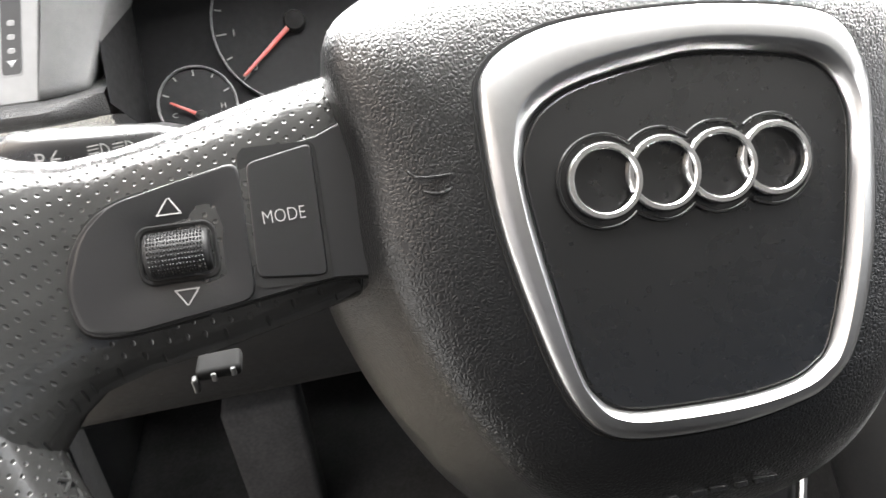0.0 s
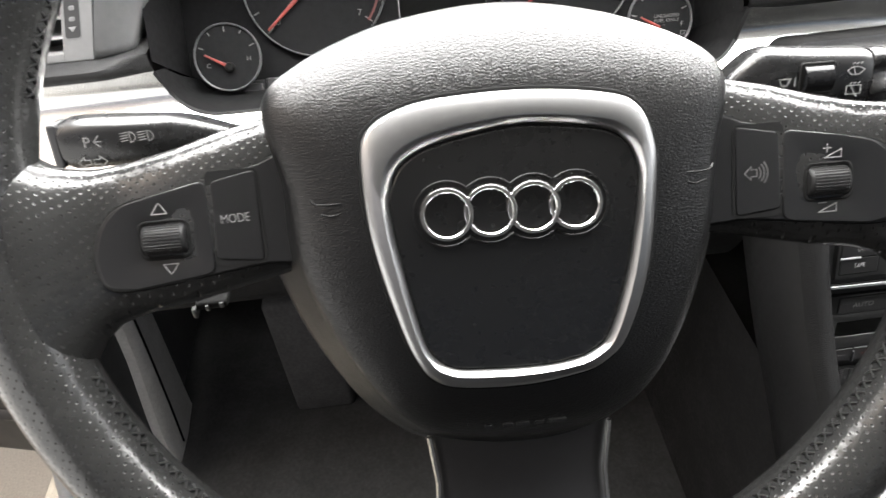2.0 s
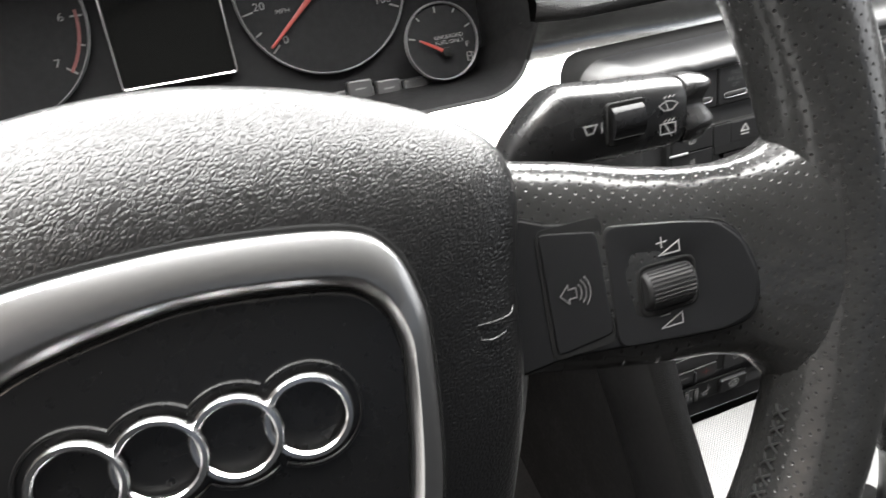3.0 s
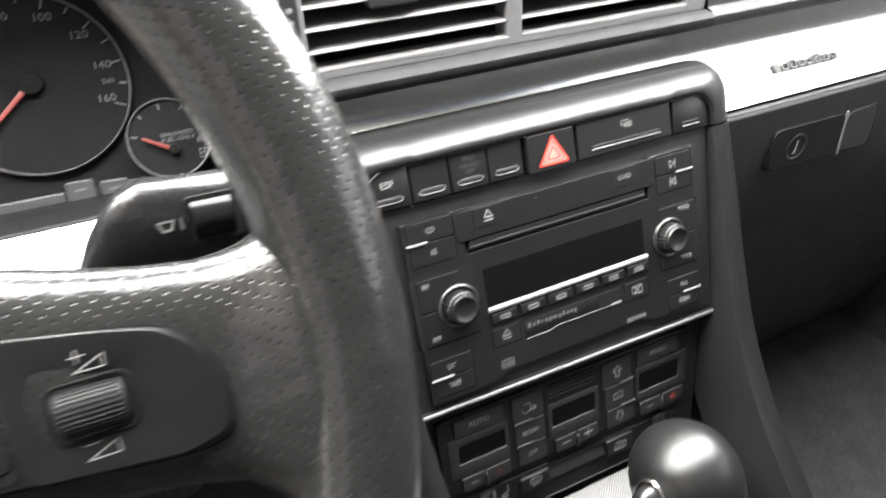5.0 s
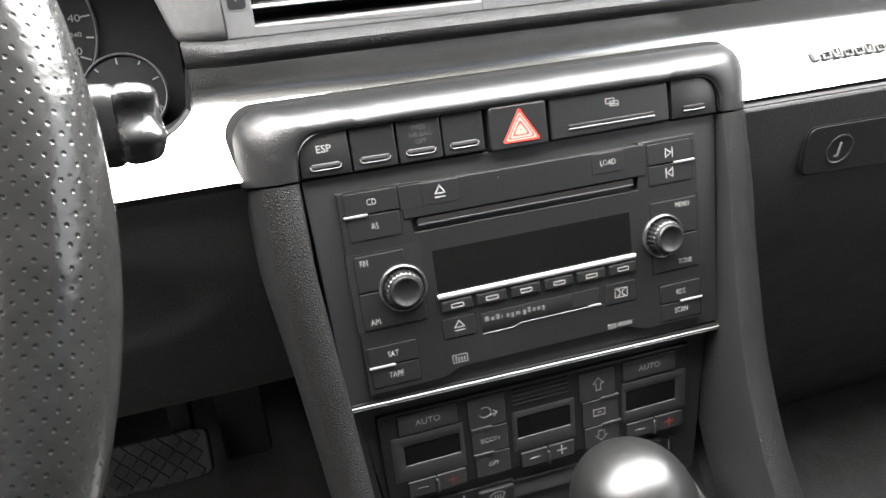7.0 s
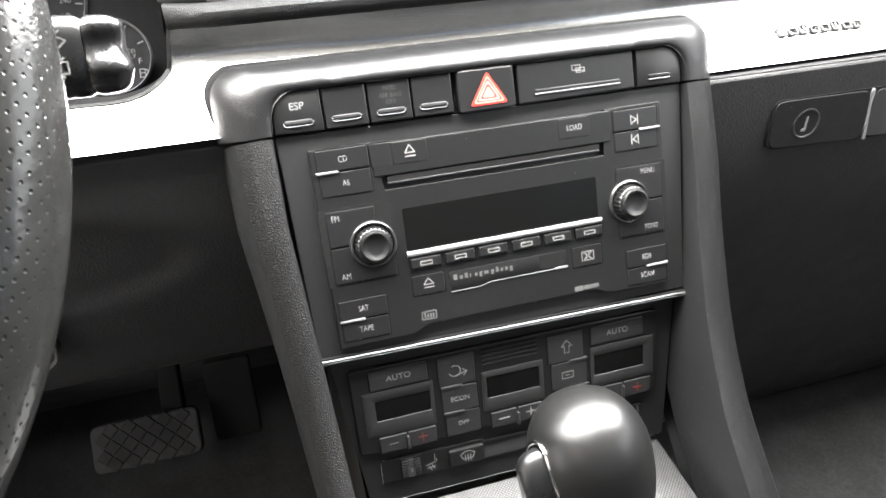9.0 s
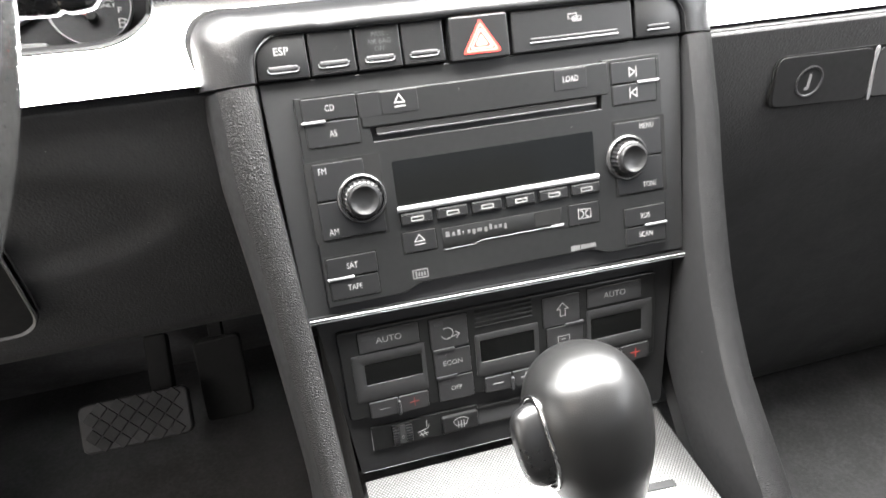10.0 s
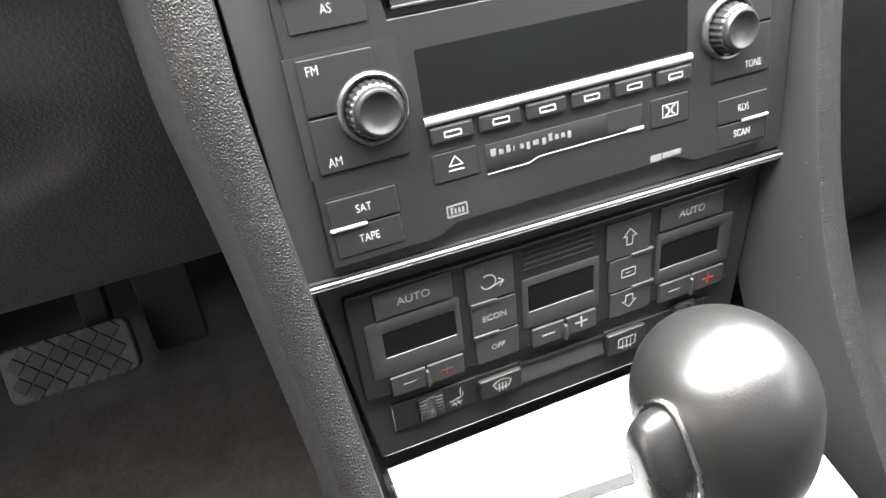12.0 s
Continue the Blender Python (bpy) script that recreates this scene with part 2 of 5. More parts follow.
CLIMATE = material("climate_button_plastic", (0.013, 0.013, 0.0134), 0.38, grain=0.08, grain_size=0.0005, vary=0.12, spec=0.45)
SLOT = material("dark_gap", (0.006, 0.006, 0.006), 0.8, vary=0.1, spec=0.1)
THREAD = material("black_thread", (0.012, 0.012, 0.012), 0.7, vary=0.2, spec=0.1)


# ---- building helpers (lengths in millimetres on a panel: x right, y up the panel, z out of it) ----
def panel(o, lean, roll=0.0):
    """The pose of a panel at o that leans back by lean degrees from upright."""
    return Matrix.Translation(o) @ pose(0, 0, 0, 90 - lean) @ pose(0, 0, 0, 0, 0, roll)


def thing(name, m, label, category, group="", kind=""):
    ob = new(name)
    ob.empty_display_size = 0.02
    ob.matrix_world = m
    return tagged(ob, label, category, group, kind)


def finish(bm, name, mat, smooth=True):
    me = bpy.data.meshes.new(name)
    bmesh.ops.recalc_face_normals(bm, faces=bm.faces)
    bm.to_mesh(me)
    bm.free()
    if smooth:
        me.polygons.foreach_set("use_smooth", [True] * len(me.polygons))
        me.set_sharp_from_angle(angle=radians(40))
        for p in me.polygons:
            if len(p.vertices) > 8:
                p.use_smooth = False
    me.materials.append(mat)
    return me


def part(name, bm, mat, parent, label="", smooth=True, at=None):
    """Links a bmesh as one mesh object under a thing or a part."""
    ob = new(name, finish(bm, name, mat, smooth))
    ob.parent = parent
    if at is not None:
        ob.matrix_basis = at
    return tagged(ob, label)


def whole(name, bm, mat, m, label, category, group="", kind="", smooth=True):
    ob = new(name, finish(bm, name, mat, smooth))
    ob.matrix_world = m
    return tagged(ob, label, category, group, kind)


def mm(*v):
    return [c / 1000 for c in v]


def rrect(x0, x1, y0, y1, r, seg=4):
    pts = []
    for cx, cy, a in ((x1 - r, y1 - r, 0), (x0 + r, y1 - r, 90), (x0 + r, y0 + r, 180), (x1 - r, y0 + r, 270)):
        for k in range(seg + 1):
            b = radians(a + 90 * k / seg)
            pts.append((cx + r * math.cos(b), cy + r * math.sin(b)))
    return pts


def spline(pts, per=6, closed=True):
    """A smooth curve through points of any dimension."""
    out, n = [], len(pts)
    last = n if closed else n - 1
    for i in range(last):
        if closed:
            p0, p1, p2, p3 = (Vector(pts[(i + k) % n]) for k in (-1, 0, 1, 2))
        else:
            p0, p1, p2, p3 = (Vector(pts[min(max(i + k, 0), n - 1)]) for k in (-1, 0, 1, 2))
        for k in range(per):
            t = k / per
            out.append(0.5 * ((2 * p1) + (p2 - p0) * t + (2 * p0 - 5 * p1 + 4 * p2 - p3) * t * t + (3 * p1 - p0 - 3 * p2 + p3) * t ** 3))
    if not closed:
        out.append(Vector(pts[-1]))
    return [tuple(p) for p in out]


def scaled(pts, s, c=(0, 0)):
    return [(c[0] + (x - c[0]) * s, c[1] + (y - c[1]) * s) for x, y in pts]


def offset(pts, d):
    """Moves a closed counter-clockwise outline inwards by d."""
    n, out = len(pts), []
    for i in range(n):
        a, b = Vector(pts[i - 1]), Vector(pts[(i + 1) % n])
        t = (b - a).normalized()
        out.append((pts[i][0] - t.y * d, pts[i][1] + t.x * d))
    return out


def ccw(pts):
    area = sum(pts[i - 1][0] * pts[i][1] - pts[i][0] * pts[i - 1][1] for i in range(len(pts)))
    return pts if area > 0 else pts[::-1]


def rings(bm, loops, cap0=True, cap1=True, closed=True, uv=None):
    """Skins a row of equal-length loops of millimetre points."""
    vs = [[bm.verts.new(mm(*p)) for p in loop] for loop in loops]
    n = len(loops[0])
    lay = bm.loops.layers.uv.verify() if uv else None
    for i in range(len(vs) - 1):
        for k in range(n if closed else n - 1):
            f = bm.faces.new((vs[i][k], vs[i][(k + 1) % n], vs[i + 1][(k + 1) % n], vs[i + 1][k]))
            if uv:
                for lp, (a, b) in zip(f.loops, ((i, k), (i, k + 1), (i + 1, k + 1), (i + 1, k))):
                    lp[lay].uv = uv(a, b)
    if closed and cap0:
        bm.faces.new(vs[0][::-1])
    if closed and cap1:
        bm.faces.new(vs[-1])
    return bm


def slab(pts, z0, z1, edge=0.4, bm=None):
    """A plate with a softened upper rim over a closed outline."""
    bm = bm or bmesh.new()
    pts = ccw(pts)
    lv = [[(x, y, z0) for x, y in pts]]
    if edge > 0:
        lv.append([(x, y, z1 - edge) for x, y in pts])
        lv.append([(x, y, z1 - edge * 0.3) for x, y in offset(pts, edge * 0.3)])
        lv.append([(x, y, z1) for x, y in offset(pts, edge)])
    else:
        lv.append([(x, y, z1) for x, y in pts])
    return rings(bm, lv)


def plate(x0, x1, y0, y1, z0, z1, r=0.8, edge=0.4, seg=3, bm=None):
    return slab(rrect(x0, x1, y0, y1, r, seg), z0, z1, edge, bm)


def rounded(corners, r):
    """A closed outline with rounded corners."""
    pts = []
    c = ccw(list(corners))
    for i in range(len(c)):
        p, a, b = Vector(c[i]), Vector(c[i - 1]), Vector(c[(i + 1) % len(c)])
        da, db = (a - p).normalized() * r, (b - p).normalized() * r
        for t in (0, 0.33, 0.67, 1):
            pts.append(tuple((p + da) * (1 - t) ** 2 + 2 * t * (1 - t) * p + (p + db) * t * t))
    return pts


def quad_plate(corners, z0, z1, r=0.8, edge=0.4, bm=None):
    """A plate over a slanted outline with small rounded corners."""
    return slab(rounded(corners, r), z0, z1, edge, bm)


def frame_ring(outer, inner, profile, bm=None):
    """A closed frame between two outlines of equal count; profile: (share from outer to inner, height)."""
    bm = bm or bmesh.new()
    loops = [[(a[0] + (b[0] - a[0]) * s, a[1] + (b[1] - a[1]) * s, h) for a, b in zip(outer, inner)] for s, h in profile]
    return rings(bm, loops + [loops[0]], False, False)


def lathe(profile, n=40, bm=None, cx=0.0, cy=0.0, caps=True):
    """Turned body about the panel's normal; profile: (radius, height)."""
    bm = bm or bmesh.new()
    return rings(bm, [[(cx + r * math.cos(2 * math.pi * k / n), cy + r * math.sin(2 * math.pi * k / n), h) for k in range(n)] for r, h in profile], caps, caps)


def tube(pts, r, n=8, closed=False, bm=None, flat=1.0):
    """A round bar along millimetre points."""
    bm = bm or bmesh.new()
    P = [Vector(p) for p in pts]
    loops = []
    up = Vector((0.013, 0.021, 1)).normalized()
    for i, p in enumerate(P):
        a = P[i - 1] if (closed or i) else P[0]
        b = P[(i + 1) % len(P)] if (closed or i < len(P) - 1) else P[-1]
        t = (b - a).normalized()
        s = t.cross(up)
        if s.length < 0.05:
            s = t.cross(Vector((0, 1, 0)))
        s.normalize()
        u = s.cross(t)
        loops.append([tuple(p + s * (r * math.cos(2 * math.pi * k / n)) + u * (r * flat * math.sin(2 * math.pi * k / n))) for k in range(n)])
    if closed:
        return rings(bm, loops + [loops[0]], False, False)
    return rings(bm, loops)


def letters(text, x, y, size, z, parent, mat=None, spin=0.0, stretch=1.0, bold=0.0, name="lettering"):
    """Printed characters, centred at x, y on a panel."""
    cu = bpy.data.curves.new("type", "FONT")
    cu.body, cu.size, cu.extrude, cu.align_x, cu.align_y, cu.offset = text, size / 1000, 0.00004, "CENTER", "CENTER", bold / 1000
    cu.resolution_u = 3
    tmp = bpy.data.objects.new("type", cu)
    me = bpy.data.meshes.new_from_object(tmp)
    bpy.data.objects.remove(tmp)
    bpy.data.curves.remove(cu)
    me.materials.clear()
    me.materials.append(mat or WHITE)
    ob = new(name, me)
    ob.parent = parent
    ob.matrix_basis = Matrix.Translation(mm(x, y, z)) @ pose(0, 0, 0, 0, 0, spin) @ Matrix.Diagonal((stretch, 1, 1, 1))
    return ob


def lines(segs, w, z, parent, mat=None, name="symbol", closed=False):
    """A printed sign drawn with strokes of width w."""
    bm = bmesh.new()
    for seg in segs:
        P = [Vector(p) for p in seg]
        for a, b in zip(P, P[1:]):
            t = (b - a).normalized() * (w / 2)
            q = Vector((-t.y, t.x))
            corner = [a - t + q, a - t - q, b + t - q, b + t + q]
            lo = [bm.verts.new(mm(c.x, c.y, z - 0.05)) for c in corner]
            hi = [bm.verts.new(mm(c.x, c.y, z + 0.05)) for c in corner]
            bm.faces.new(hi)
            for k in range(4):
                bm.faces.new((lo[k], lo[(k + 1) % 4], hi[(k + 1) % 4], hi[k]))
    return part(name, bm, mat or WHITE, parent, smooth=False)


def arc(cx, cy, r, a0, a1, n=10):
    return [(cx + r * math.cos(radians(a0 + (a1 - a0) * k / n)), cy + r * math.sin(radians(a0 + (a1 - a0) * k / n))) for k in range(n + 1)]


def box3(x0, x1, y0, y1, z0, z1, bevel=0.0, bm=None):
    """A box in metres with bevelled edges."""
    bm = bm or bmesh.new()
    made = bmesh.ops.create_cube(bm, size=1.0)["verts"]
    for v in made:
        v.co = Vector((x0 + (v.co.x + 0.5) * (x1 - x0), y0 + (v.co.y + 0.5) * (y1 - y0), z0 + (v.co.z + 0.5) * (z1 - z0)))
    if bevel:
        ed = list({e for v in made for e in v.link_edges})
        bmesh.ops.bevel(bm, geom=ed, offset=bevel, segments=3, profile=0.5, affect="EDGES")
    return bm


def sweep_x(profile, x0, x1, bm=None, n=1, uv=False):
    """A profile of (y, z) in metres drawn out along x."""
    bm = bm or bmesh.new()
    lay = bm.loops.layers.uv.verify() if uv else None
    run = [0.0]
    for a, b in zip(profile, profile[1:]):
        run.append(run[-1] + math.dist(a, b))
    cols = [[bm.verts.new((x0 + (x1 - x0) * i / n, y, z)) for y, z in profile] for i in range(n + 1)]
    for i in range(n):
        for k in range(len(profile) - 1):
            f = bm.faces.new((cols[i][k], cols[i + 1][k], cols[i + 1][k + 1], cols[i][k + 1]))
            if uv:
                for lp, (a, b) in zip(f.loops, ((i, k), (i + 1, k), (i + 1, k + 1), (i, k + 1))):
                    lp[lay].uv = (x0 + (x1 - x0) * a / n, run[b])
    return bm


BODY_X, DRIVER_X = 0.4385, 0.0915

# ---- the car's shell ----
ground = whole("ground", box3(-60, 60, -60, 60, -0.42, -0.32), PALE, Matrix(), "pale concrete ground outside the car", "ground", kind="structure")
floor = whole("floor", box3(-0.34, 1.2, -1.5, 0.95, -0.02, 0.05), MAT, Matrix(), "dark grey carpet of the footwell floor", "floor", kind="structure")
bulk = sweep_x([(0.78, 0.04), (0.70, 0.14), (0.66, 0.30), (0.64, 0.76), (0.67, 0.76), (0.80, 0.20), (0.80, 0.04)], -0.34, 1.25)
whole("wall_front", bulk, CARPET, Matrix(), "dark carpeted bulkhead behind the pedals", "wall", kind="structure")
whole("ceiling", box3(-0.30, 1.18, -1.45, 0.07, 1.16, 1.19), LINER, Matrix(), "pale grey cloth roof lining", "ceiling", kind="structure")
# never in view; its height limits the sky reflected from behind
whole("wall_rear", box3(-0.34, 1.2, -1.54, -1.5, -0.02, 0.98), SHELL, Matrix(), "unseen dark wall added to close the rear against sky light", "wall", kind="structure")
whole("wall_passenger_side", box3(1.18, 1.22, -1.5, 0.9, -0.02, 0.76), SHELL, Matrix(), "dark passenger side door panel", "wall", kind="structure")
# unseen wall, added to keep sky light off the inlay and display
whole("wall_driver_rear", box3(-0.36, -0.32, -1.5, -0.62, -0.02, 1.16), SHELL, Matrix(), "unseen dark wall added behind the driver door to block sky light", "wall", kind="structure")
# added out of view: holds back light from the open driver side
whole("wall_driver_blocker", box3(-0.36, -0.32, -0.62, -0.04, -0.02, 0.82), SHELL, Matrix(), "unseen dark panel added to block light from the driver side", "wall", kind="structure")
whole("door_sill", box3(-0.42, -0.31, -0.64, 0.55, -0.03, 0.11, 0.012), PALE, Matrix(), "pale painted door sill of the opened driver door", "sill", kind="structure")
for name, x0, x1 in (("pillar_left", -0.34, -0.27), ("pillar_right", 1.15, 1.22)):
    bm = bmesh.new()
    rings(bm, [[(x0 * 1000, y, z), (x1 * 1000, y, z), (x1 * 1000, y + 60, z), (x0 * 1000, y + 60, z)] for y, z in ((860, 730), (70, 1170))])
    whole(name, bm, LINER, Matrix(), "pale grey windscreen pillar trim", "pillar", kind="structure")

# ---- dashboard ----


def on_inlay(u, v):
    return (DRIVER_X + u / 1000, 0.316 + v * 0.000588, 0.599 + v * 0.000809)


dash = thing("dashboard", Matrix(), "black grained dashboard with a bright aluminium inlay band", "dashboard")
# lower padded roll with the glove compartment, passenger side
low = [(0.60, 0.04), (0.50, 0.055), (0.46, 0.10), (0.432, 0.18), (0.405, 0.27), (0.375, 0.355), (0.346, 0.43), (0.326, 0.48), (0.3145, 0.53), (0.3103, 0.588), (0.3108, 0.5925), (0.3125, 0.5952), (0.3155, 0.5962), (0.345, 0.5964)]
part("lower_pad", sweep_x(spline(low, 3, False), 0.577, 1.19), PAD, dash, "grained black lower roll with the glove compartment")
lowl = [(0.60, 0.43), (0.45, 0.400), (0.398, 0.398), (0.373, 0.412), (0.352, 0.452), (0.337, 0.495), (0.3265, 0.54), (0.3215, 0.585), (0.3235, 0.5935), (0.328, 0.5965), (0.345, 0.599)]
knee = sweep_x(spline(lowl, 6, False), 0.10, 0.326, n=56)
for v in knee.verts:
    e = math.hypot((v.co.x - 0.178) / 0.084, (v.co.z - 0.526) / 0.030)
    s = max(0.0, min(1.0, (1.10 - e) / 0.28))
    v.co.y += 0.003 * s * s * (3 - 2 * s)
part("lower_pad", knee, PAD, dash, "grained black knee panel with an oval hollow beside the column")
gap = rrect(86, 172, 452, 530, 16, 6)
part("column_opening", slab([(x - 129, y - 491) for x, y in gap], -12, 0.6, 0.2), SLOT, dash, "dark opening for the steering column", at=panel((0.129, 0.3325, 0.491), -11))
part("opening_lip", frame_ring([(x - 129, y - 491) for x, y in gap], [((x - 129) * 0.95, (y - 491) * 0.94) for x, y in gap], [(0, -4), (0, 0.8), (0.4, 1.8), (1, 0.6), (1, -4)]), SOFT, dash, at=panel((0.129, 0.3325, 0.491), -11))
short = [(0.60, 0.455), (0.42, 0.43), (0.365, 0.432), (0.339, 0.478)] + lowl[6:]
part("lower_pad", sweep_x(spline(short, 4, False), -0.245, 0.075), WALLP, dash, "grained black knee panel under the light switch")

# bright band: whole width, its upper edge cut out for the instrument bowl
def bowl_edge(u):
    """How far up the band reaches at u millimetres from the wheel's axis."""
    lo, hi, bottom = -176.0, 185.0, 30.5 - 0.017 * u
    if u <= lo or u >= hi:
        return 60.0
    d = min(u - lo, hi - u)
    if d < 34:
        return bottom + 30 - math.sqrt(max(0.0, 1 - ((34 - d) / 34) ** 2)) * 30
    return bottom


# hollow section of the band: steep under the lip, then turning up to face the windscreen
def hollow_section(start, turn):
    """Share across the band and depth of its hollow, which begins to turn up at the share start."""
    run = [(0.0, 0.0)]
    for k in range(60):
        w = max(0.0, min(1.0, ((k + 0.5) / 60 - start) / 0.30))
        a = radians(37 + turn * w * w * (3 - 2 * w))
        run.append((run[-1][0] + math.cos(a), run[-1][1] + math.sin(a)))
    chord = Vector(run[-1])
    return [(p[0] * chord.x + p[1] * chord.y) / chord.length_squared for p in run], [(p[0] * chord.y - p[1] * chord.x) / chord.length_squared * 0.06 for p in run]


HOLLOW, HOLLOW_DRIVER = hollow_section(0.54, 56), hollow_section(0.60, 66)


def band_point(u, v):
    """A point on the hollow face of the band; beside the driver it turns up later."""
    share, q = min(1, v / 60), max(0.0, min(1.0, (300 - u) / 90))
    q = q * q * (3 - 2 * q)
    depth = float(np.interp(share, *HOLLOW)) * (1 - q) + float(np.interp(share, *HOLLOW_DRIVER)) * q
    return Vector(on_inlay(u, v)) - Vector((0, -0.809, 0.588)) * depth


bm = bmesh.new()
lay = bm.loops.layers.uv.verify()
us = sorted(set([-336 + 12 * k for k in range(120)] + [-176 + k for k in range(35)] + [185 - k for k in range(35)] + [-176.01, 185.01]))
us = [u for u in us if u <= 1095]
cols = []
for u in us:
    top = bowl_edge(u)
    col = []
    for k in range(25):
        v = top * k / 24
        p = band_point(u, v)
        col.append((bm.verts.new(p), (u / 1000, v / 1000)))
    cols.append(col)
for a, b in zip(cols, cols[1:]):
    for k in range(24):
        q = (a[k], b[k], b[k + 1], a[k + 1])
        f = bm.faces.new([w[0] for w in q])
        for lp, w in zip(f.loops, q):
            lp[lay].uv = w[1]
part("inlay_band", bm, INLAY, dash, "bright aluminium inlay with a fine mesh pattern")
mark_m = panel(band_point(586, 20) + Vector((0, -0.0009, 0.0011)), 50)
part("badge_bar", plate(-34, -28.5, -2.6, 4.4, -1, 0.7, 0.5, 0.2), LEDGE, dash, "small grey badge block", at=mark_m)
for k in range(7):
    part("badge_bar", frame_ring(rrect(-26.5 + 8.4 * k, -20 + 8.4 * k, -2.6, 2.6 + (k % 3 == 1) * 1.6, 0.8, 3), rrect(-25.5 + 8.4 * k, -21 + 8.4 * k, -1.6, 1.6 + (k % 3 == 1) * 1.6, 0.4, 3), [(0, -1), (0, 0.6), (0.5, 0.8), (1, 0.6), (1, -1)]), LEDGE, dash, at=mark_m)

# upper pad with the vent cowl
up = [(0.3525, 0.6465), (0.347, 0.6472), (0.3425, 0.6495), (0.3405, 0.653), (0.341, 0.6565), (0.344, 0.659), (0.349, 0.6605), (0.353, 0.70), (0.358, 0.735), (0.368, 0.752), (0.39, 0.762), (0.90, 0.79)]
part("upper_pad", sweep_x(up, 0.583, 1.19), SOFT, dash, "soft black upper dashboard roll")
ov = [(0.3525, 0.6465), (0.347, 0.6472), (0.3425, 0.6495), (0.3405, 0.653), (0.341, 0.6562), (0.344, 0.6582), (0.349, 0.6588), (0.43, 0.6592)]
def tapered_lip(profile, x0, x1, end, sgn):
    """A lip whose end beside the instruments runs out into the dashboard."""
    bm = sweep_x(profile, x0, x1, n=40)
    for v in bm.verts:
        q = max(0.0, min(1.0, sgn * (v.co.x - end) / 0.03))
        if v.co.y < 0.3525:
            v.co.y = 0.3525 + (v.co.y - 0.3525) * q * q * (3 - 2 * q) - 0.0006
    return bm


part("vent_lip", tapered_lip(ov, 0.2768, 0.583, 0.270, 1), LIP, dash, "rounded grey lip under the vents")
ut = [(0.357, 0.7225), (0.358, 0.735), (0.368, 0.752), (0.39, 0.762), (0.90, 0.79)]
part("upper_pad", sweep_x(ut, 0.299, 0.583), SOFT, dash)
part("upper_pad", sweep_x(ut, -0.245, -0.088), SOFT, dash)
part("vent_lip", tapered_lip(ov[:-1] + [(0.372, 0.6592)], -0.245, -0.0862, -0.0862, -1), LIP, dash, "rounded grey lip under the vents")
# rounded cowl that runs from each vent back to the instrument hood
for x0, xk, sgn, r0, rk in ((0.299, 0.0, -1, 0.0200, 0.34), (-0.1165, 0.36, 1, 0.0190, 0.10)):
    loops = []
    for z, back in ((0.6560, 0.3545), (0.6590, 0.3515), (0.6615, 0.3495), (0.665, 0.3493), (0.68, 0.3515), (0.70, 0.354), (0.72, 0.3565), (0.74, 0.361), (0.755, 0.374), (0.764, 0.392), (0.79, 0.56)):
        xs = x0 + xk * (z - 0.655)
        reach = r0 + max(0.0, z - 0.650) * rk
        depth = 0.006 + max(0.0, z - 0.656) * 0.5
        loops.append([(1000 * (xs + sgn * reach * q), 1000 * (back + depth * q ** 1.7), 1000 * z) for q in (0, 0.15, 0.3, 0.45, 0.6, 0.75, 0.88, 0.96, 1.0)] + [(1000 * (xs + sgn * (reach + 0.0015)), 1000 * (back + depth + 0.004), 1000 * z), (1000 * (xs + sgn * (reach + 0.006)), 1000 * (back + depth + 0.10), 1000 * z)])
    bm = bmesh.new()
    rings(bm, loops, closed=False)
    part("cowl_corner", bm, COWL, dash, "satin grey rounded cowl corner")
# hood over the instruments
hood = [(0.47, 0.782), (0.39, 0.792), (0.365, 0.797), (0.358, 0.803), (0.366, 0.812), (0.42, 0.822), (0.60, 0.80), (0.90, 0.79)]
part("instrument_hood", sweep_x(hood, -0.065, 0.262), SOFT, dash, "soft black hood over the instruments")
# ---- instrument cluster ----
CL = panel((DRIVER_X, 0.418, 0.637), 30, -1.2)
cluster = thing("instrument_cluster", CL, "black instrument cluster with chrome-ringed dials and red needles", "instrument cluster")
part("backing", plate(-190, 194, -44, 130, -8, -4, 20), DIALFACE, cluster)
# bowl wall, from the backing out to the bright band's cut-out
inv = CL.inverted()
edge_pts, back_pts = [], []
for u in [-176 + 361 * k / 90 for k in range(91)]:
    d = min(u + 176, 185 - u)
    v = bowl_edge(u)
    p = inv @ (band_point(u, v) + Vector((0, -0.809, 0.588)) * 0.0008)
    edge_pts.append(tuple(c * 1000 for c in p))
    s = 0.965
    back_pts.append((max(-172, min(178, p.x * 1000 * s)), max(-40, p.y * 1000 * 0.55 - 16), -4.2))
bm = bmesh.new()
mid = [tuple(a + (b - a) * 0.55 for a, b in zip(p, q)) for p, q in zip(edge_pts, back_pts)]
shelf = [tuple(a + (b - a) * 0.22 + c for a, b, c in zip(p, q, (0, 2.5, 1.5))) for p, q in zip(edge_pts, back_pts)]
lip = [(x * 1.008, y - 1.6, z + 0.6) for x, y, z in edge_pts]
rings(bm, [back_pts, mid, shelf, edge_pts, lip], closed=False)
part("bowl", bm, BOWLP, cluster, "smooth dark surround that curves up to the dials")
for s, x in ((-1, -177), (1, 184)):
    bm = bmesh.new()
    q = [bm.verts.new(mm(*p)) for p in ((x, -22, 62), (x * 0.985, -30, -4), (x * 0.985, 112, -4), (x, 150, 62))]
    bm.faces.new(q)
    part("side_wall", bm, WALLP, cluster, smooth=False)


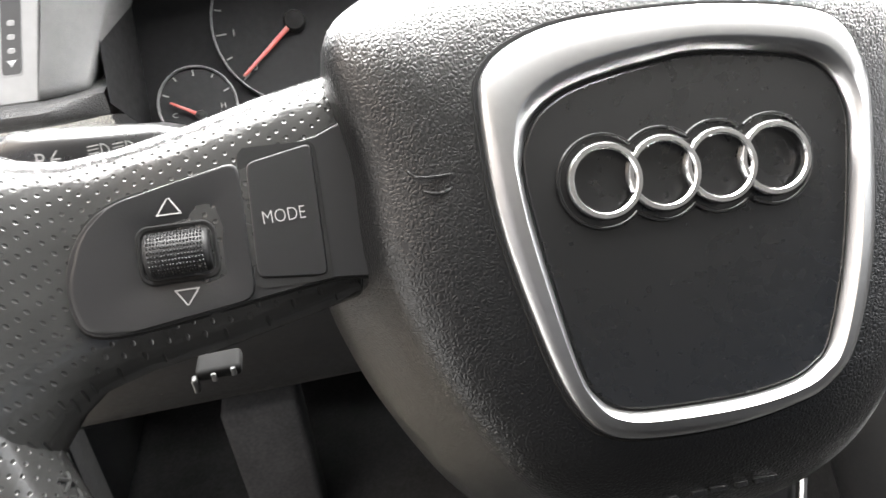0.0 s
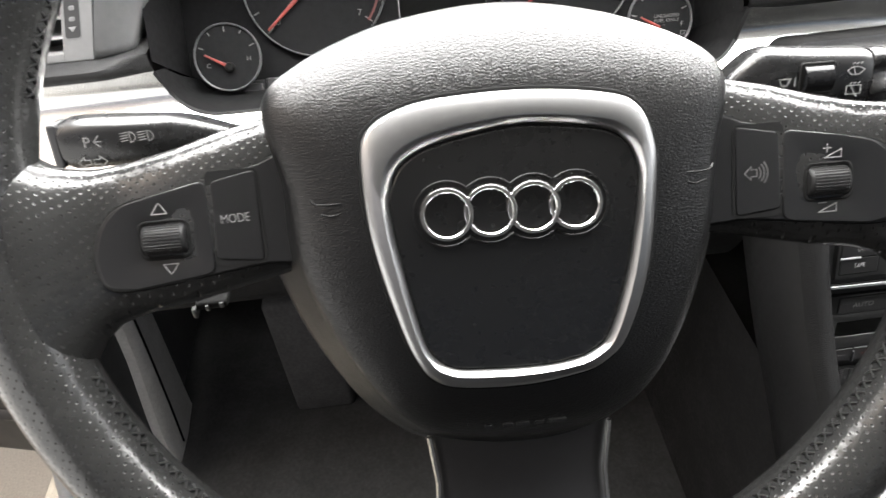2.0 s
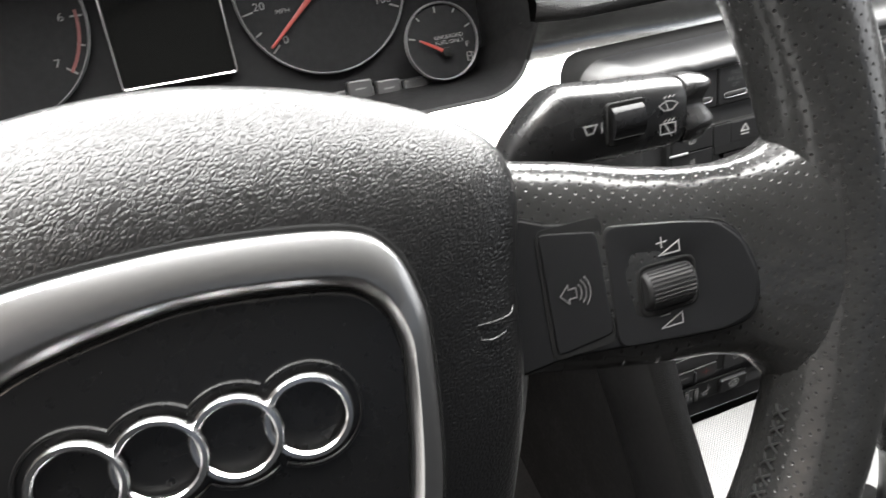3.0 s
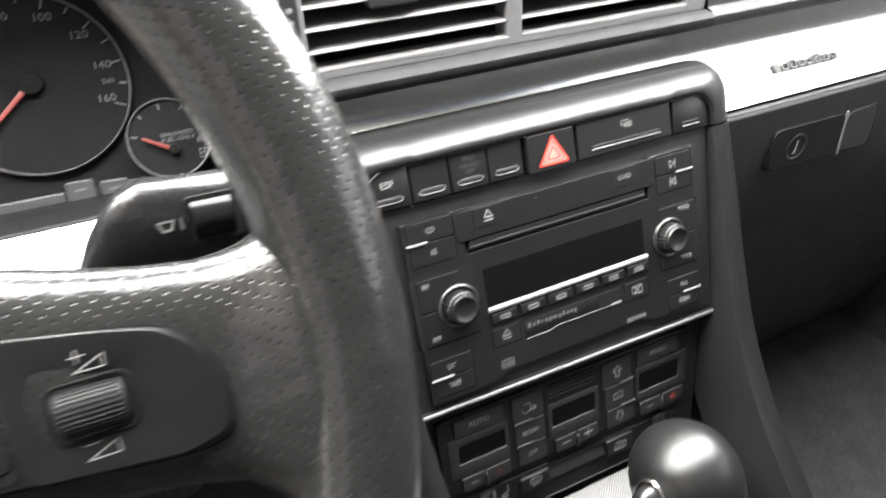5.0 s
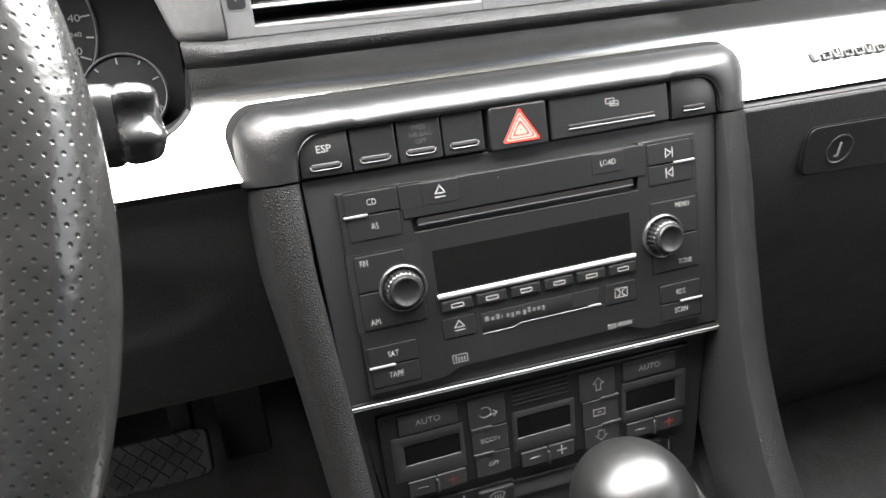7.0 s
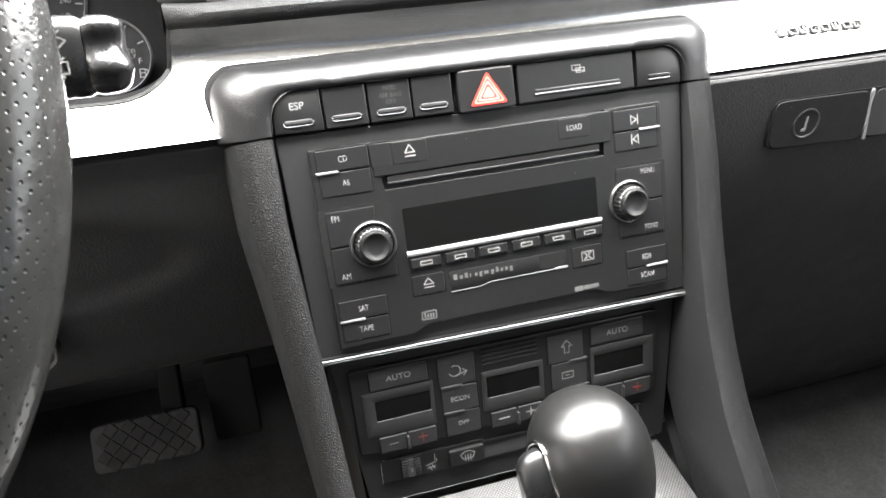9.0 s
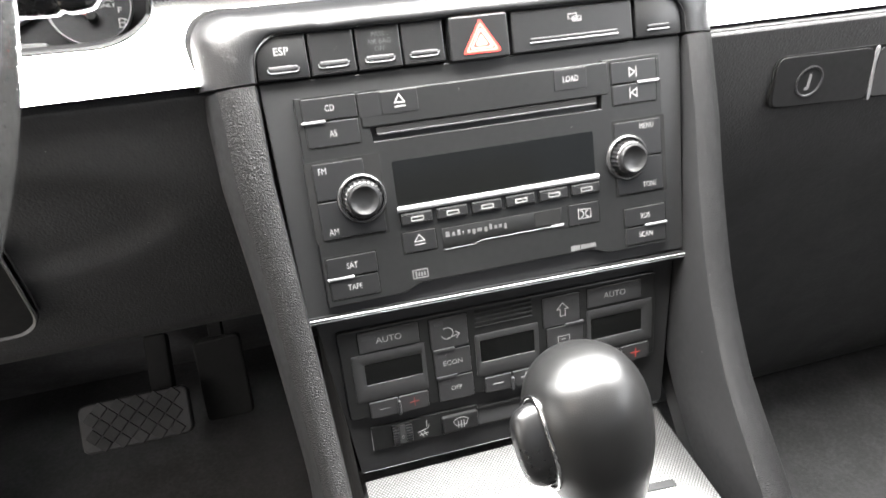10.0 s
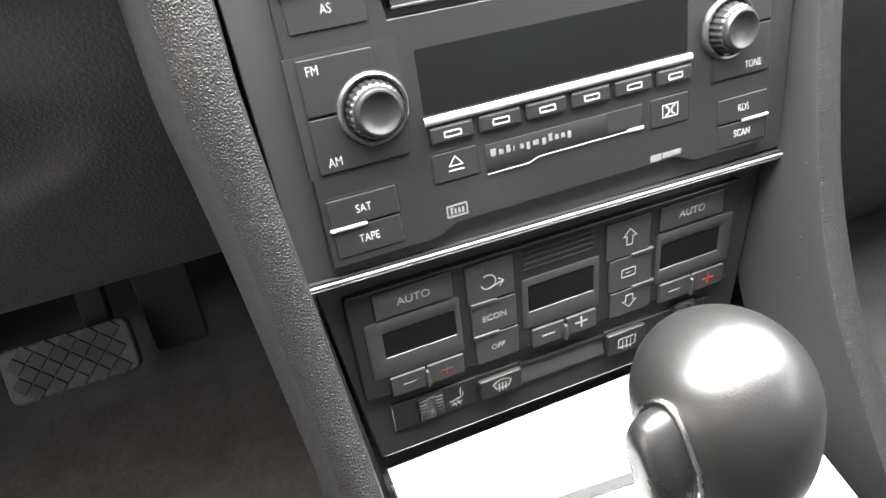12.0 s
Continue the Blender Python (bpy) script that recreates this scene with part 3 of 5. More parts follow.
def dial(cx, cy, r, h, tick, numerals, needle, small=False):
    d = part("dial", lathe([(r - 1, h - 3), (r - 0.5, h - 0.2), (0.5, h)], 48, cx=cx, cy=cy), DIALFACE, cluster)
    part("dial_ring", lathe([(r - 0.7, h), (r - 0.5, h + 1.4), (r, h + 1.7), (r + 0.4, h + 1.2), (r + 0.5, h - 2)], 64, cx=cx, cy=cy, caps=False), RINGP, d, "thin grey ring")
    n, a0, a1 = tick
    segs = []
    for k in range(n + 1):
        a = radians(a0 + (a1 - a0) * k / n)
        lng = (5.0 if k % 2 == 0 else 3.0) * (0.55 if small else 1.0)
        segs.append([(cx + (r - 2.2) * math.cos(a), cy + (r - 2.2) * math.sin(a)), (cx + (r - 2.2 - lng) * math.cos(a), cy + (r - 2.2 - lng) * math.sin(a))])
    for seg in segs:
        lines([seg], 0.9 if not small else 0.8, h + 0.2, d, DIALPRINT, "scale_mark")
    for text, a, q, size in numerals:
        letters(text, cx + q * math.cos(radians(a)), cy + q * math.sin(radians(a)), size, h + 0.2, d, DIALPRINT, stretch=1.15)
    a, r0, r1, w = needle
    if small:
        cx, cy = cx + 1.0, cy - 6.5
    c, s = math.cos(radians(a)), math.sin(radians(a))
    pts = [(cx + c * r0 - s * w, cy + s * r0 + c * w), (cx + c * r0 + s * w, cy + s * r0 - c * w), (cx + c * r1 + s * w * 0.5, cy + s * r1 - c * w * 0.5), (cx + c * r1 - s * w * 0.5, cy + s * r1 + c * w * 0.5)]
    part("needle", slab(pts, h + 2.5, h + 3.6, 0.2), ORANGE, d, "red pointer")
    hub = 3.0 if small else 6.5
    part("pivot", lathe([(hub, h), (hub, h + 3), (hub * 0.85, h + 4.6), (0.5, h + 5.2)], 28, cx=cx, cy=cy), SLOT, d)
    return d


speedo_num = [(t, a, 36.6, 5.9) for t, a in (("0", 226), ("20", 191), ("40", 158), ("60", 128), ("80", 98), ("100", 68), ("120", 38), ("140", 8), ("160", -21))]
dial(88.5, 22.5, 48.5, 0, (16, 224, -23), speedo_num + [("MPH", 205, 26, 3.6), ("240", -6, 37.4, 3.8)], (221, 4, 45, 1.5))
tach = dial(-82.5, 25.5, 48.5, 0, (14, 222, -38), [(str(k), 222 - 260 * k / 7, 36.5, 5.9) for k in range(8)], (221, 4, 45, 1.5))
fuel = dial(148.5, -20.0, 21.6, 17, (4, 168, 22), [("F", -14, 15.5, 4.4), ("UNLEADED", 26, 5.0, 3.0), ("FUEL ONLY", -10, 4.6, 3.0)], (150, 2, 17.5, 1.0), True)
dial(-143.0, -20.0, 21.6, 17, (4, 158, 22), [("C", 200, 14, 4.0), ("H", -8, 14, 4.0)], (150, 2, 17.5, 1.0), True)
lines([[(162.4, -33.0), (162.4, -28.4), (165.2, -28.4), (165.2, -33.0), (162.0, -33.0)], [(162.4, -30.6), (165.2, -30.6)], [(165.2, -31.6), (166.6, -31.6), (166.6, -29.4), (165.8, -28.6)]], 0.45, 17.2, fuel, DIALPRINT, "pump_sign")
lines([arc(-82.5, 25.5, 44, 2, -38, 10)], 1.6, 0.4, tach, RED_DIM, "red_zone")
bm = frame_ring(rrect(-27.5, 34.0, -16.5, 75, 2, 4), rrect(-26.0, 32.5, -15.0, 73.5, 1.2, 4), [(0, -3), (0, 1.4), (0.3, 2.0), (0.8, 1.8), (1, 0.5)])
scr = part("information_screen", plate(-26.5, 33, -15.5, 74, -3, 0, 1.5), DISPLAY, cluster, "dark information screen")
part("screen_frame", bm, CHROME, scr, "thin bright screen frame")
# row of small keys on the bowl's lower ledge
part("key_ledge", quad_plate([(-150, -47.5), (150, -49.5), (147, -37), (-147, -35.5)], -3, 4, 2, 1.2), LEDGE, cluster, "grey satin ledge")
for s in (-1, 1):
    for k in range(3):
        x = (98 + 16.8 * k) * s
        y = -37.5 - 2.6 * k
        key = part("reset_key", quad_plate([(x - 7.6, y - 8.2), (x + 7.6, y - 8.8), (x + 7.2, y + 4.8), (x - 7.2, y + 5.2)], 1, 7.2, 1.8, 1.0), LEDGE, cluster)
        part("key_gap", plate(x - 8.6, x - 7.8, y - 8, y + 5, 1, 4.4, 0.2, 0.05), SLOT, key)
        lines([[(x - 2.6, y), (x + 2.6, y)]], 0.9, 7.3, key, DIALPRINT, "key_sign")

# ---- centre air vent ----
VT = panel((BODY_X, 0.352, 0.662), 5)


def vent(m, x0, x1, cells, height, wheel_x, tab_xs, label, slant=0.0):
    v = thing("air_vent", m, label, "air vent", "dashboard vents")
    outer, hole_y = rrect(x0, x1, -3.5, height + 8, 4, 5), (2.2, height)
    part("duct", plate(x0 + 3, x1 - 3, -1, height + 5, -46, -44, 2), DUCT, v)
    bars = [x0] + [c for cell in cells for c in cell] + [x1]
    for a, b in zip(bars[::2], bars[1::2]):
        part("surround_upright", plate(a, b, -3.5, height + 8, -14, 1.2, 1.2, 1.0), VENT, v, "silver painted vent surround")
    for a, b in cells:
        part("surround_rail", plate(a - 1, b + 1, -3.5, hole_y[0], -14, 1.0, 0.6, 0.9), VENT, v)
        part("surround_rail", plate(a - 1, b + 1, hole_y[1], height + 8, -14, 1.0, 0.6, 0.9), VENT, v)
    for a, b in cells:
        n = 5
        for k in range(n):
            y = hole_y[0] + (hole_y[1] - hole_y[0]) * (k + 0.75) / n
            bm = bmesh.new()
            rings(bm, [[(x, y - 0.9, -3.0), (x, y + 0.9, -3.2), (x, y + 6.5, -26), (x, y + 5.4, -26.5)] for x in (a - 0.5, b + 0.5)])
            sl = part("slat", bm, SLAT, v)
            bm = bmesh.new()
            rings(bm, [[(x, y - 1.0, -3.4), (x, y - 0.9, -1.6), (x, y - 0.2, -1.0), (x, y + 0.7, -1.6), (x, y + 1.0, -3.4)] for x in (a - 0.4, b + 0.4)])
            part("slat_edge", bm, SATIN_GREY, sl, "bright slat edge")
    for tx in tab_xs:
        y = hole_y[0] + (hole_y[1] - hole_y[0]) * 2.75 / 5
        part("slider_tab", plate(tx - 14, tx + 14, y - 4.5, y + 8.5, -6, 3.0, 2.2, 1.4), SATIN, v, "black direction tab")
    for wx in wheel_x:
        w = part("vent_wheel", plate(wx - 4.2, wx + 4.2, 11, 50, -4, 0.9, 1.6, 0.5), SATIN, v, "dark vent wheel with white marks")
        part("wheel_rim", plate(wx - 5.0, wx + 5.0, 9.6, 51.4, -5, 1.35, 2.0, 0.3), VENT, w)
        part("wheel_track", plate(wx - 4.3, wx + 4.3, 10.6, 50.4, -4, 1.5, 1.7, 0.1), SATIN, w)
        for k in range(3):
            part("wheel_mark", plate(wx - 1.7, wx + 1.7, 20 + 6.0 * k, 22.4 + 6.0 * k, 1.3, 1.8, 1.0, 0.2), DULL, w)
        part("wheel_mark", slab([(wx - 2.2, 17), (wx, 14), (wx + 2.2, 17)], 1.3, 1.8, 0.2), DULL, w)
    if slant:
        for ob in v.children_recursive:
            for p in ob.data.vertices:
                p.co.x += slant * p.co.y
    return v


vent(VT, -139.5, 144, [(-125, -7), (2.5, 128)], 58, (-132, 136), (-76, 62), "grey twin centre air vent with horizontal slats")
vent(panel((-0.128, 0.352, 0.662), 5), -118, 14, [(-108, -4.5)], 58, (2.0,), (-55,), "grey side air vent with horizontal slats", 0.34)

# ---- glove compartment ----
GB = panel((0.66, 0.3105, 0.56), 0)
glove = thing("glove_compartment_handle", GB, "black glove compartment handle with a key lock on the lower roll", "glove box handle")
part("recess", quad_plate([(-24.2, -19.0), (94, -22.6), (90, 15.0), (-26.0, 15.8)], -6, 0.3, 7, 0.2), SLOT, glove)
part("finger_scoop", quad_plate([(57, -20.6), (92, -21.8), (88.4, 14.2), (54.4, 13.6)], -5, 0.7, 6, 0.3), LEDGE, glove, "grey finger hollow")
gp = part("grip", quad_plate([(-22.6, -18.2), (55, -21.4), (50.5, 14.0), (-24.8, 15.0)], -2, 1.1, 7, 0.5), WALLP, glove)
part("grip_edge", slab(spline([(55.0, -21), (57.6, -21), (55.6, -8), (53.6, 4), (53.2, 13.8), (50.8, 13.8), (51.4, 4), (53.2, -8)], 3), -2, 1.7, 0.4), SATIN_GREY, glove, "bright pressed edge")
part("lock_ring", lathe([(10.5, 0.7), (10.5, 1.5), (9.7, 1.7), (9.2, 1.4), (8.8, 1.0)], 40, cx=3, cy=-3, caps=False), SATIN, gp)
part("keyhole", plate(1.9, 3.9, -8, 2, 0.6, 1.4, 0.7, 0.15), DULL, gp)
part("keyhole_foot", plate(0.2, 3.9, -8.6, -6.8, 0.6, 1.35, 0.6, 0.15), DULL, gp)

# ---- centre stack: hood arch, side trims, button row, radio, climate unit ----
RAD = panel((BODY_X, 0.2565, 0.482), 20.5)
CLI = panel((BODY_X, 0.2625, 0.476), 14)
section = spline([(0, -22), (0, -1.5), (0.8, 0.2), (3, 1.2), (9, 0.6), (16.5, -3.0), (23.5, -9.5), (28.4, -17), (31.6, -26), (32.8, -36), (33.2, -70)], 2, False)
pairs = [((-118.6, 128), (-151.8, 127)), ((-118, 136), (-151.8, 138)), ((-118, 139), (-151.8, 146))]
pairs += [((-104 + 14 * math.cos(radians(a)), 135 + 14 * math.sin(radians(a))), (-133.8 + 18 * math.cos(radians(a)), 149.5 + 18 * math.sin(radians(a)))) for a in range(174, 90, -6)]
pairs += [((-104 + 208 * k / 10, 149), (-130 + 260 * k / 10, 167.5)) for k in range(11)]
pairs += [((-x, y), (-X, Y)) for (x, y), (X, Y) in pairs[:17][::-1]]
loops = [[(p[0] + (q[0] - p[0]) * s / 33.2, p[1] + (q[1] - p[1]) * s / 33.2, h) for s, h in section] for p, q in pairs]
hoodcap = thing("console_hood", RAD, "satin black rounded hood framing the switch row", "console hood")
for nm, i0, i1 in (("hood_end", 0, 19), ("hood_top", 18, len(pairs) - 18), ("hood_end", len(pairs) - 19, len(pairs))):
    bm = bmesh.new()
    rings(bm, [lp[:-6] for lp in loops[i0:i1]], closed=False)
    shell = part(nm, bm, HOODM, hoodcap)
    # outer flank coloured dark: the gap's shadow along the hood
    bm = bmesh.new()
    rings(bm, [lp[-7:] for lp in loops[i0:i1]], closed=False)
    part("hood_shade", bm, SLOT, shell, "hood flank coloured dark for the shade of its gap")
for lp in (loops[0], loops[-1]):
    bm = bmesh.new()
    bm.faces.new([bm.verts.new(mm(*p)) for p in lp])
    part("hood_foot", bm, HOODM, hoodcap, smooth=False)

CREST = [(0.2998, 0.6010), (0.274, 0.550), (0.257, 0.518), (0.230, 0.474), (0.200, 0.437), (0.167, 0.405), (0.132, 0.375), (0.085, 0.345), (0.02, 0.318), (-0.10, 0.29)]
crest = spline(CREST, 5, False)
for side, nm in ((-1, "left"), (1, "right")):
    loops = []
    for i, c in enumerate(crest):
        a, b = Vector(crest[max(0, i - 1)]), Vector(crest[min(len(crest) - 1, i + 1)])
        t = (b - a).normalized()
        w = Vector((-t.y, t.x))
        if w.x < 0:
            w = -w
        share = i / (len(crest) - 1)
        U = 119.5 - 9.5 * min(1, max(0, (0.56 - c[1]) / 0.13))
        prof = [(-0.5, 60), (-0.3, 3), (0.4, 1), (2.5, 0), (6, 0), (9, 0.3), (13, 2), (19, 8), (24, 17), (28, 30), (30, 52), (29, 68), (18, 78), (4, 82)]
        loops.append([(BODY_X * 1000 + side * (U + (s if s < 6 else 6 + (s - 6) * ((1 - 0.42 * min(1, share * 2.2)) if side < 0 else (1.16 + 0.22 * share)))), (c[0] + w.x * d / 1000) * 1000, (c[1] + w.y * d / 1000) * 1000) for s, d in prof])
    trim = thing("console_side_trim", Matrix(), "black side trim of the centre console with a grained top strip", "console trim", "console side trims")
    for nm, i0, i1, mat, text in (("inner_wall", 0, 2, WALLP, "smooth dark inner wall"), ("grained_strip", 2, 7, TRIM, "pebble-grained black strip"), ("outer_wall", 7, 13, WALLP, "smooth black outer flank")):
        bm = bmesh.new()
        rings(bm, [lp[i0:i1 + 1] for lp in loops], closed=False)
        part(nm, bm, mat, trim, text)
    bm = bmesh.new()
    bm.faces.new([bm.verts.new(mm(*p)) for p in loops[0]])
    part("end_cap", bm, WALLP, trim, smooth=False)

row = thing("switch_row", RAD, "black row of push switches under the console hood", "switch row")
part("carrier", plate(-118.5, 118.5, 118, 150, -14, -6, 10), SLOT, row)


def key(parent, name, corners, z1, mat=None, r=0.9, edge=0.7, z0=-6.5, label=""):
    return part(name, quad_plate(corners, z0, z1, r, edge), mat or BUTTON, parent, label)


for x0, x1, nm in ((-117.5, -92.6, "first"), (-91.4, -69.0, ""), (-67.8, -45.2, ""), (-44.2, -22.3, "")):
    pts = [(x0, 127.8), (x1, 127.8), (x1, 148.6), (x0, 148.6)]
    if nm:
        b = part("push_switch", slab([(x0, 128.3), (x1, 127.8), (x1, 148.6), (x0 + 9, 148.6), (x0 + 4, 147.2), (x0 + 1.2, 143.5), (x0 + 0.3, 139)], -6.5, -1.0, 0.7), BUTTON, row)
        letters("ESP", -105.0, 141.2, 5.2, -0.85, b, bold=0.06)
    else:
        b = key(row, "push_switch", pts, -1.0)
    cx = (x0 + x1) / 2
    part("finger_bar", plate(cx - 7.2, cx + 7.2, 132.2, 134.4, -2.0, -0.3, 1.0, 0.5), LEDGE, b)
    part("bar_edge", tube([(cx - 7.8, 133.4, -0.7), (cx - 7.2, 131.9, -0.6), (cx - 6.0, 131.3, -0.5), (cx + 6.0, 131.3, -0.5), (cx + 7.2, 131.9, -0.6), (cx + 7.8, 133.4, -0.7)], 0.26, 6), SATIN_GREY, b)
    part("bar_groove", plate(cx - 8.0, cx + 8.0, 130.6, 132.0, -2.0, -0.9, 0.6, 0.05), SLOT, b)
    if x0 == -67.8:
        for k, t in enumerate(("PASS.", "AIR BAG", "OFF")):
            letters(t, cx + 0.5, 144.6 - 3.5 * k, 3.3, -0.85, b, FAINT)
hz = key(row, "hazard_switch", [(-19.6, 126.4), (13.2, 126.4), (12.8, 149), (-19.2, 149)], 0.4, r=2.0, edge=1.0, label="black hazard warning switch with a red triangle")
hx, hy = -2.4, 136.8
for R0, R1, mt, z in ((10.8, 9.0, RED, 0.75), (9.0, 7.6, SMOKE, 0.68), (7.6, 6.6, RED, 0.7), (6.6, 4.8, WHITE, 0.66), (4.8, 3.4, RED, 0.7), (3.4, 0.4, SMOKE, 0.62)):
    def tri(R):
        pts = []
        for a in (90, 210, 330):
            c = Vector((hx + (R - 0.8) * math.cos(radians(a)) * 1.08, hy - 1.4 + (R - 0.8) * math.sin(radians(a))))
            pts += [(c.x + 0.8 * math.cos(radians(a + q)), c.y + 0.8 * math.sin(radians(a + q))) for q in (-60, -20, 20, 60)]
        return pts
    part("warning_triangle", frame_ring(tri(R0), tri(R1), [(0, z - 0.4), (0, z), (1, z), (1, z - 0.4)]), mt, hz)
wide = key(row, "cup_holder_switch", [(15.0, 126.8), (86.6, 127.6), (86.0, 148.6), (15.4, 148.6)], -0.6, r=1.6, edge=1.0, label="wide black press panel with a bright bar")
part("finger_bar", plate(25, 77, 132.0, 134.0, -1.5, 0.0, 0.9, 0.5), BUTTON, wide)
part("bar_edge", tube([(25, 131.6, -0.2), (77, 131.6, -0.2)], 0.42, 6), SATIN_GREY, wide)
lines([[(48, 141.8), (53, 141.8), (53, 144.4), (48, 144.4), (48, 141.8)], [(50.5, 140.4), (55.5, 140.4), (55.5, 142.8), (50.5, 142.8), (50.5, 140.4)], [(51, 141.3), (55, 141.3)]], 0.4, -0.5, wide, DIM)
b = part("push_switch", slab([(88.6, 127.8), (116.8, 127.6), (116.6, 139), (115, 144), (111.5, 147.4), (107, 148.4), (88.4, 148.4)], -6.5, -1.0, 0.7), BUTTON, row)
part("finger_bar", plate(95.4, 109.2, 132.2, 134.2, -2.0, -0.3, 0.9, 0.5), BUTTON, b)
part("bar_groove", plate(94.6, 110.0, 130.6, 132.0, -2.0, -0.9, 0.6, 0.05), SLOT, b)
part("bar_edge", tube([(95.4, 131.4, -0.5), (109, 131.4, -0.5)], 0.36, 6), SATIN_GREY, b)

radio = thing("car_radio", RAD, "black car radio with two rotary knobs and a dark display", "radio")
part("bezel", quad_plate([(-114.8, 2.0), (114.4, 1.0), (118.2, 126.6), (-118.2, 126.6)], -20, -4.5, 1.5, 0.5), PANEL, radio, "matt black surround")
face = part("faceplate", slab([(-103, 8.5), (-60, 8.5), (-52, 12.5), (52, 12.5), (62, 8.5), (102, 8.5), (102, 118), (66, 118), (64, 92), (-66, 92), (-70, 118), (-103, 118)], -6, -0.5, 0.5), RADIO, radio)
# flat dark plates draw the shade beside the knob keys
for x0, x1, y0, y1 in ((-103.6, -64.5, 43.4, 86.0), (69.4, 103.0, 40.0, 84.2)):
    part("key_shade", plate(x0, x1, y0, y1, -5, -0.45, 1.2, 0.05), SLOT, face, "dark plate for the shade round the knob keys")
# disc slot band
part("disc_flap", plate(-71, 69, 99.5, 117, -5, 0.1, 1.2, 0.6), RADIO, radio)
part("disc_slot", plate(-64, 61, 95.8, 98.9, -5, -0.4, 1.0, 0.05), SLOT, radio)
part("slot_lip", plate(-64, 61, 94.8, 95.9, -4, 0.2, 0.5, 0.3), SATIN, radio)


def labelled(text, x0, x1, y0, y1, parent=radio, z1=0.2, size=4.2, name="radio_button", tx=None, ty=None, mat=None, ink=None):
    b = part(name, plate(x0, x1, y0, y1, -5, z1, 0.6, 0.3), mat or BUTTON, parent)
    part("button_gap", plate(x0 - 0.8, x1 + 0.8, y0 - 0.8, y1 + 0.8, -5, -0.42, 1.0, 0.05), SLOT, b)
    if text:
        letters(text, (x0 + x1) / 2 if tx is None else tx, (y0 + y1) / 2 if ty is None else ty, size * 1.1, z1 + 0.1, b, ink, stretch=0.76, bold=-0.02)
    return b


def rocker(x0, x1, y0, ym, y1, upper, lower, bar, parent=radio, size=4.2):
    a = labelled(upper, x0, x1, ym + 0.5, y1, parent, size=size)
    labelled(lower, x0 + 0.3, x1 - 0.3, y0, ym - 0.5, parent, -0.05, size=size, ink=DIM if lower in ("AS", "OFF") else None)
    part("rocker_bar", plate(bar[0], bar[1], ym - 0.8, ym + 0.6, -2, 0.9, 0.6, 0.4), SATIN_GREY, a)
    return a


rocker(-99.6, -72.4, 92.8, 105.6, 117.2, "CD", "AS", (-101, -89))
labelled("", -71.4, -60.4, 104.6, 117, z1=0.15)
ej = labelled("", -59.6, -40.2, 104.8, 116.4, z1=0.3)
lines([[(-52.6, 110.2), (-47.4, 110.2), (-50, 114.2), (-52.6, 110.2)], [(-52.6, 108.2), (-47.4, 108.2)]], 0.7, 0.45, ej)
labelled("LOAD", 36.4, 56, 104.8, 116, z1=0.3)
sk = rocker(71, 98.8, 92.8, 104, 116, "", "", (87, 100.5))
lines([[(82, 107.6), (85.5, 110), (82, 112.4), (82, 107.6)], [(86.3, 107.4), (86.3, 112.6)]], 0.6, 0.35, sk)
lines([[(86.3, 96.2), (82.8, 98.6), (86.3, 101), (86.3, 96.2)], [(82, 96), (82, 101.2)]], 0.6, 0.08, sk)
b = labelled("FM", -99.6, -73.4, 65.6, 84.6, size=4.4, tx=-94.8, ty=80.6)
b = labelled("AM", -99.8, -66, 45, 64.6, size=4.4, tx=-93.6, ty=48.6)
rocker(-100.5, -74, 12, 23.6, 34.8, "SAT", "TAPE", (-101.2, -87))
b = labelled("MENU", 70.8, 100.2, 62.5, 82.6, size=4.0, tx=91.0, ty=79.2)
b = labelled("TONE", 70.8, 100.2, 41.4, 61.6, size=4.0, tx=91.4, ty=45.4)
rocker(74, 100.6, 10.6, 21.2, 32.4, "RDS", "SCAN", (87, 101.6))


def rotary(cx, cy, r):
    k = part("rotary_knob", lathe([(r, -3), (r, 0.8), (r - 0.5, 1.6), (r - 1.1, 2.0), (r - 1.9, 1.7), (r - 2.4, 0.6), (r - 3.2, 0.4)], 64, cx=cx, cy=cy), COLLAR, radio, "black rotary knob in a satin collar")
    bm = bmesh.new()
    n = 96
    loops = []
    for rr, h in ((r - 3.2, 0.4), (r - 3.9, 5.6), (r - 4.4, 6.3), (r - 4.9, 6.4)):
        loops.append([(cx + (rr + (0.4 if q % 4 in (1, 2) and h < 6 else 0)) * math.cos(2 * math.pi * q / n), cy + (rr + (0.4 if q % 4 in (1, 2) and h < 6 else 0)) * math.sin(2 * math.pi * q / n), h) for q in range(n)])
    rings(bm, loops)
    part("knurled_body", bm, BUTTON, k, "ribbed barrel", smooth=False)
    part("knob_cap", lathe([(r - 4.6, 6), (r - 4.8, 8.0), (r - 5.3, 8.8), (r - 6.0, 9.0), (r - 6.6, 8.7), (r - 7.6, 8.0), (r - 9.4, 7.4), (0.5, 7.2)], 40, cx=cx, cy=cy), BUTTON, k, "dished cap")
    return k


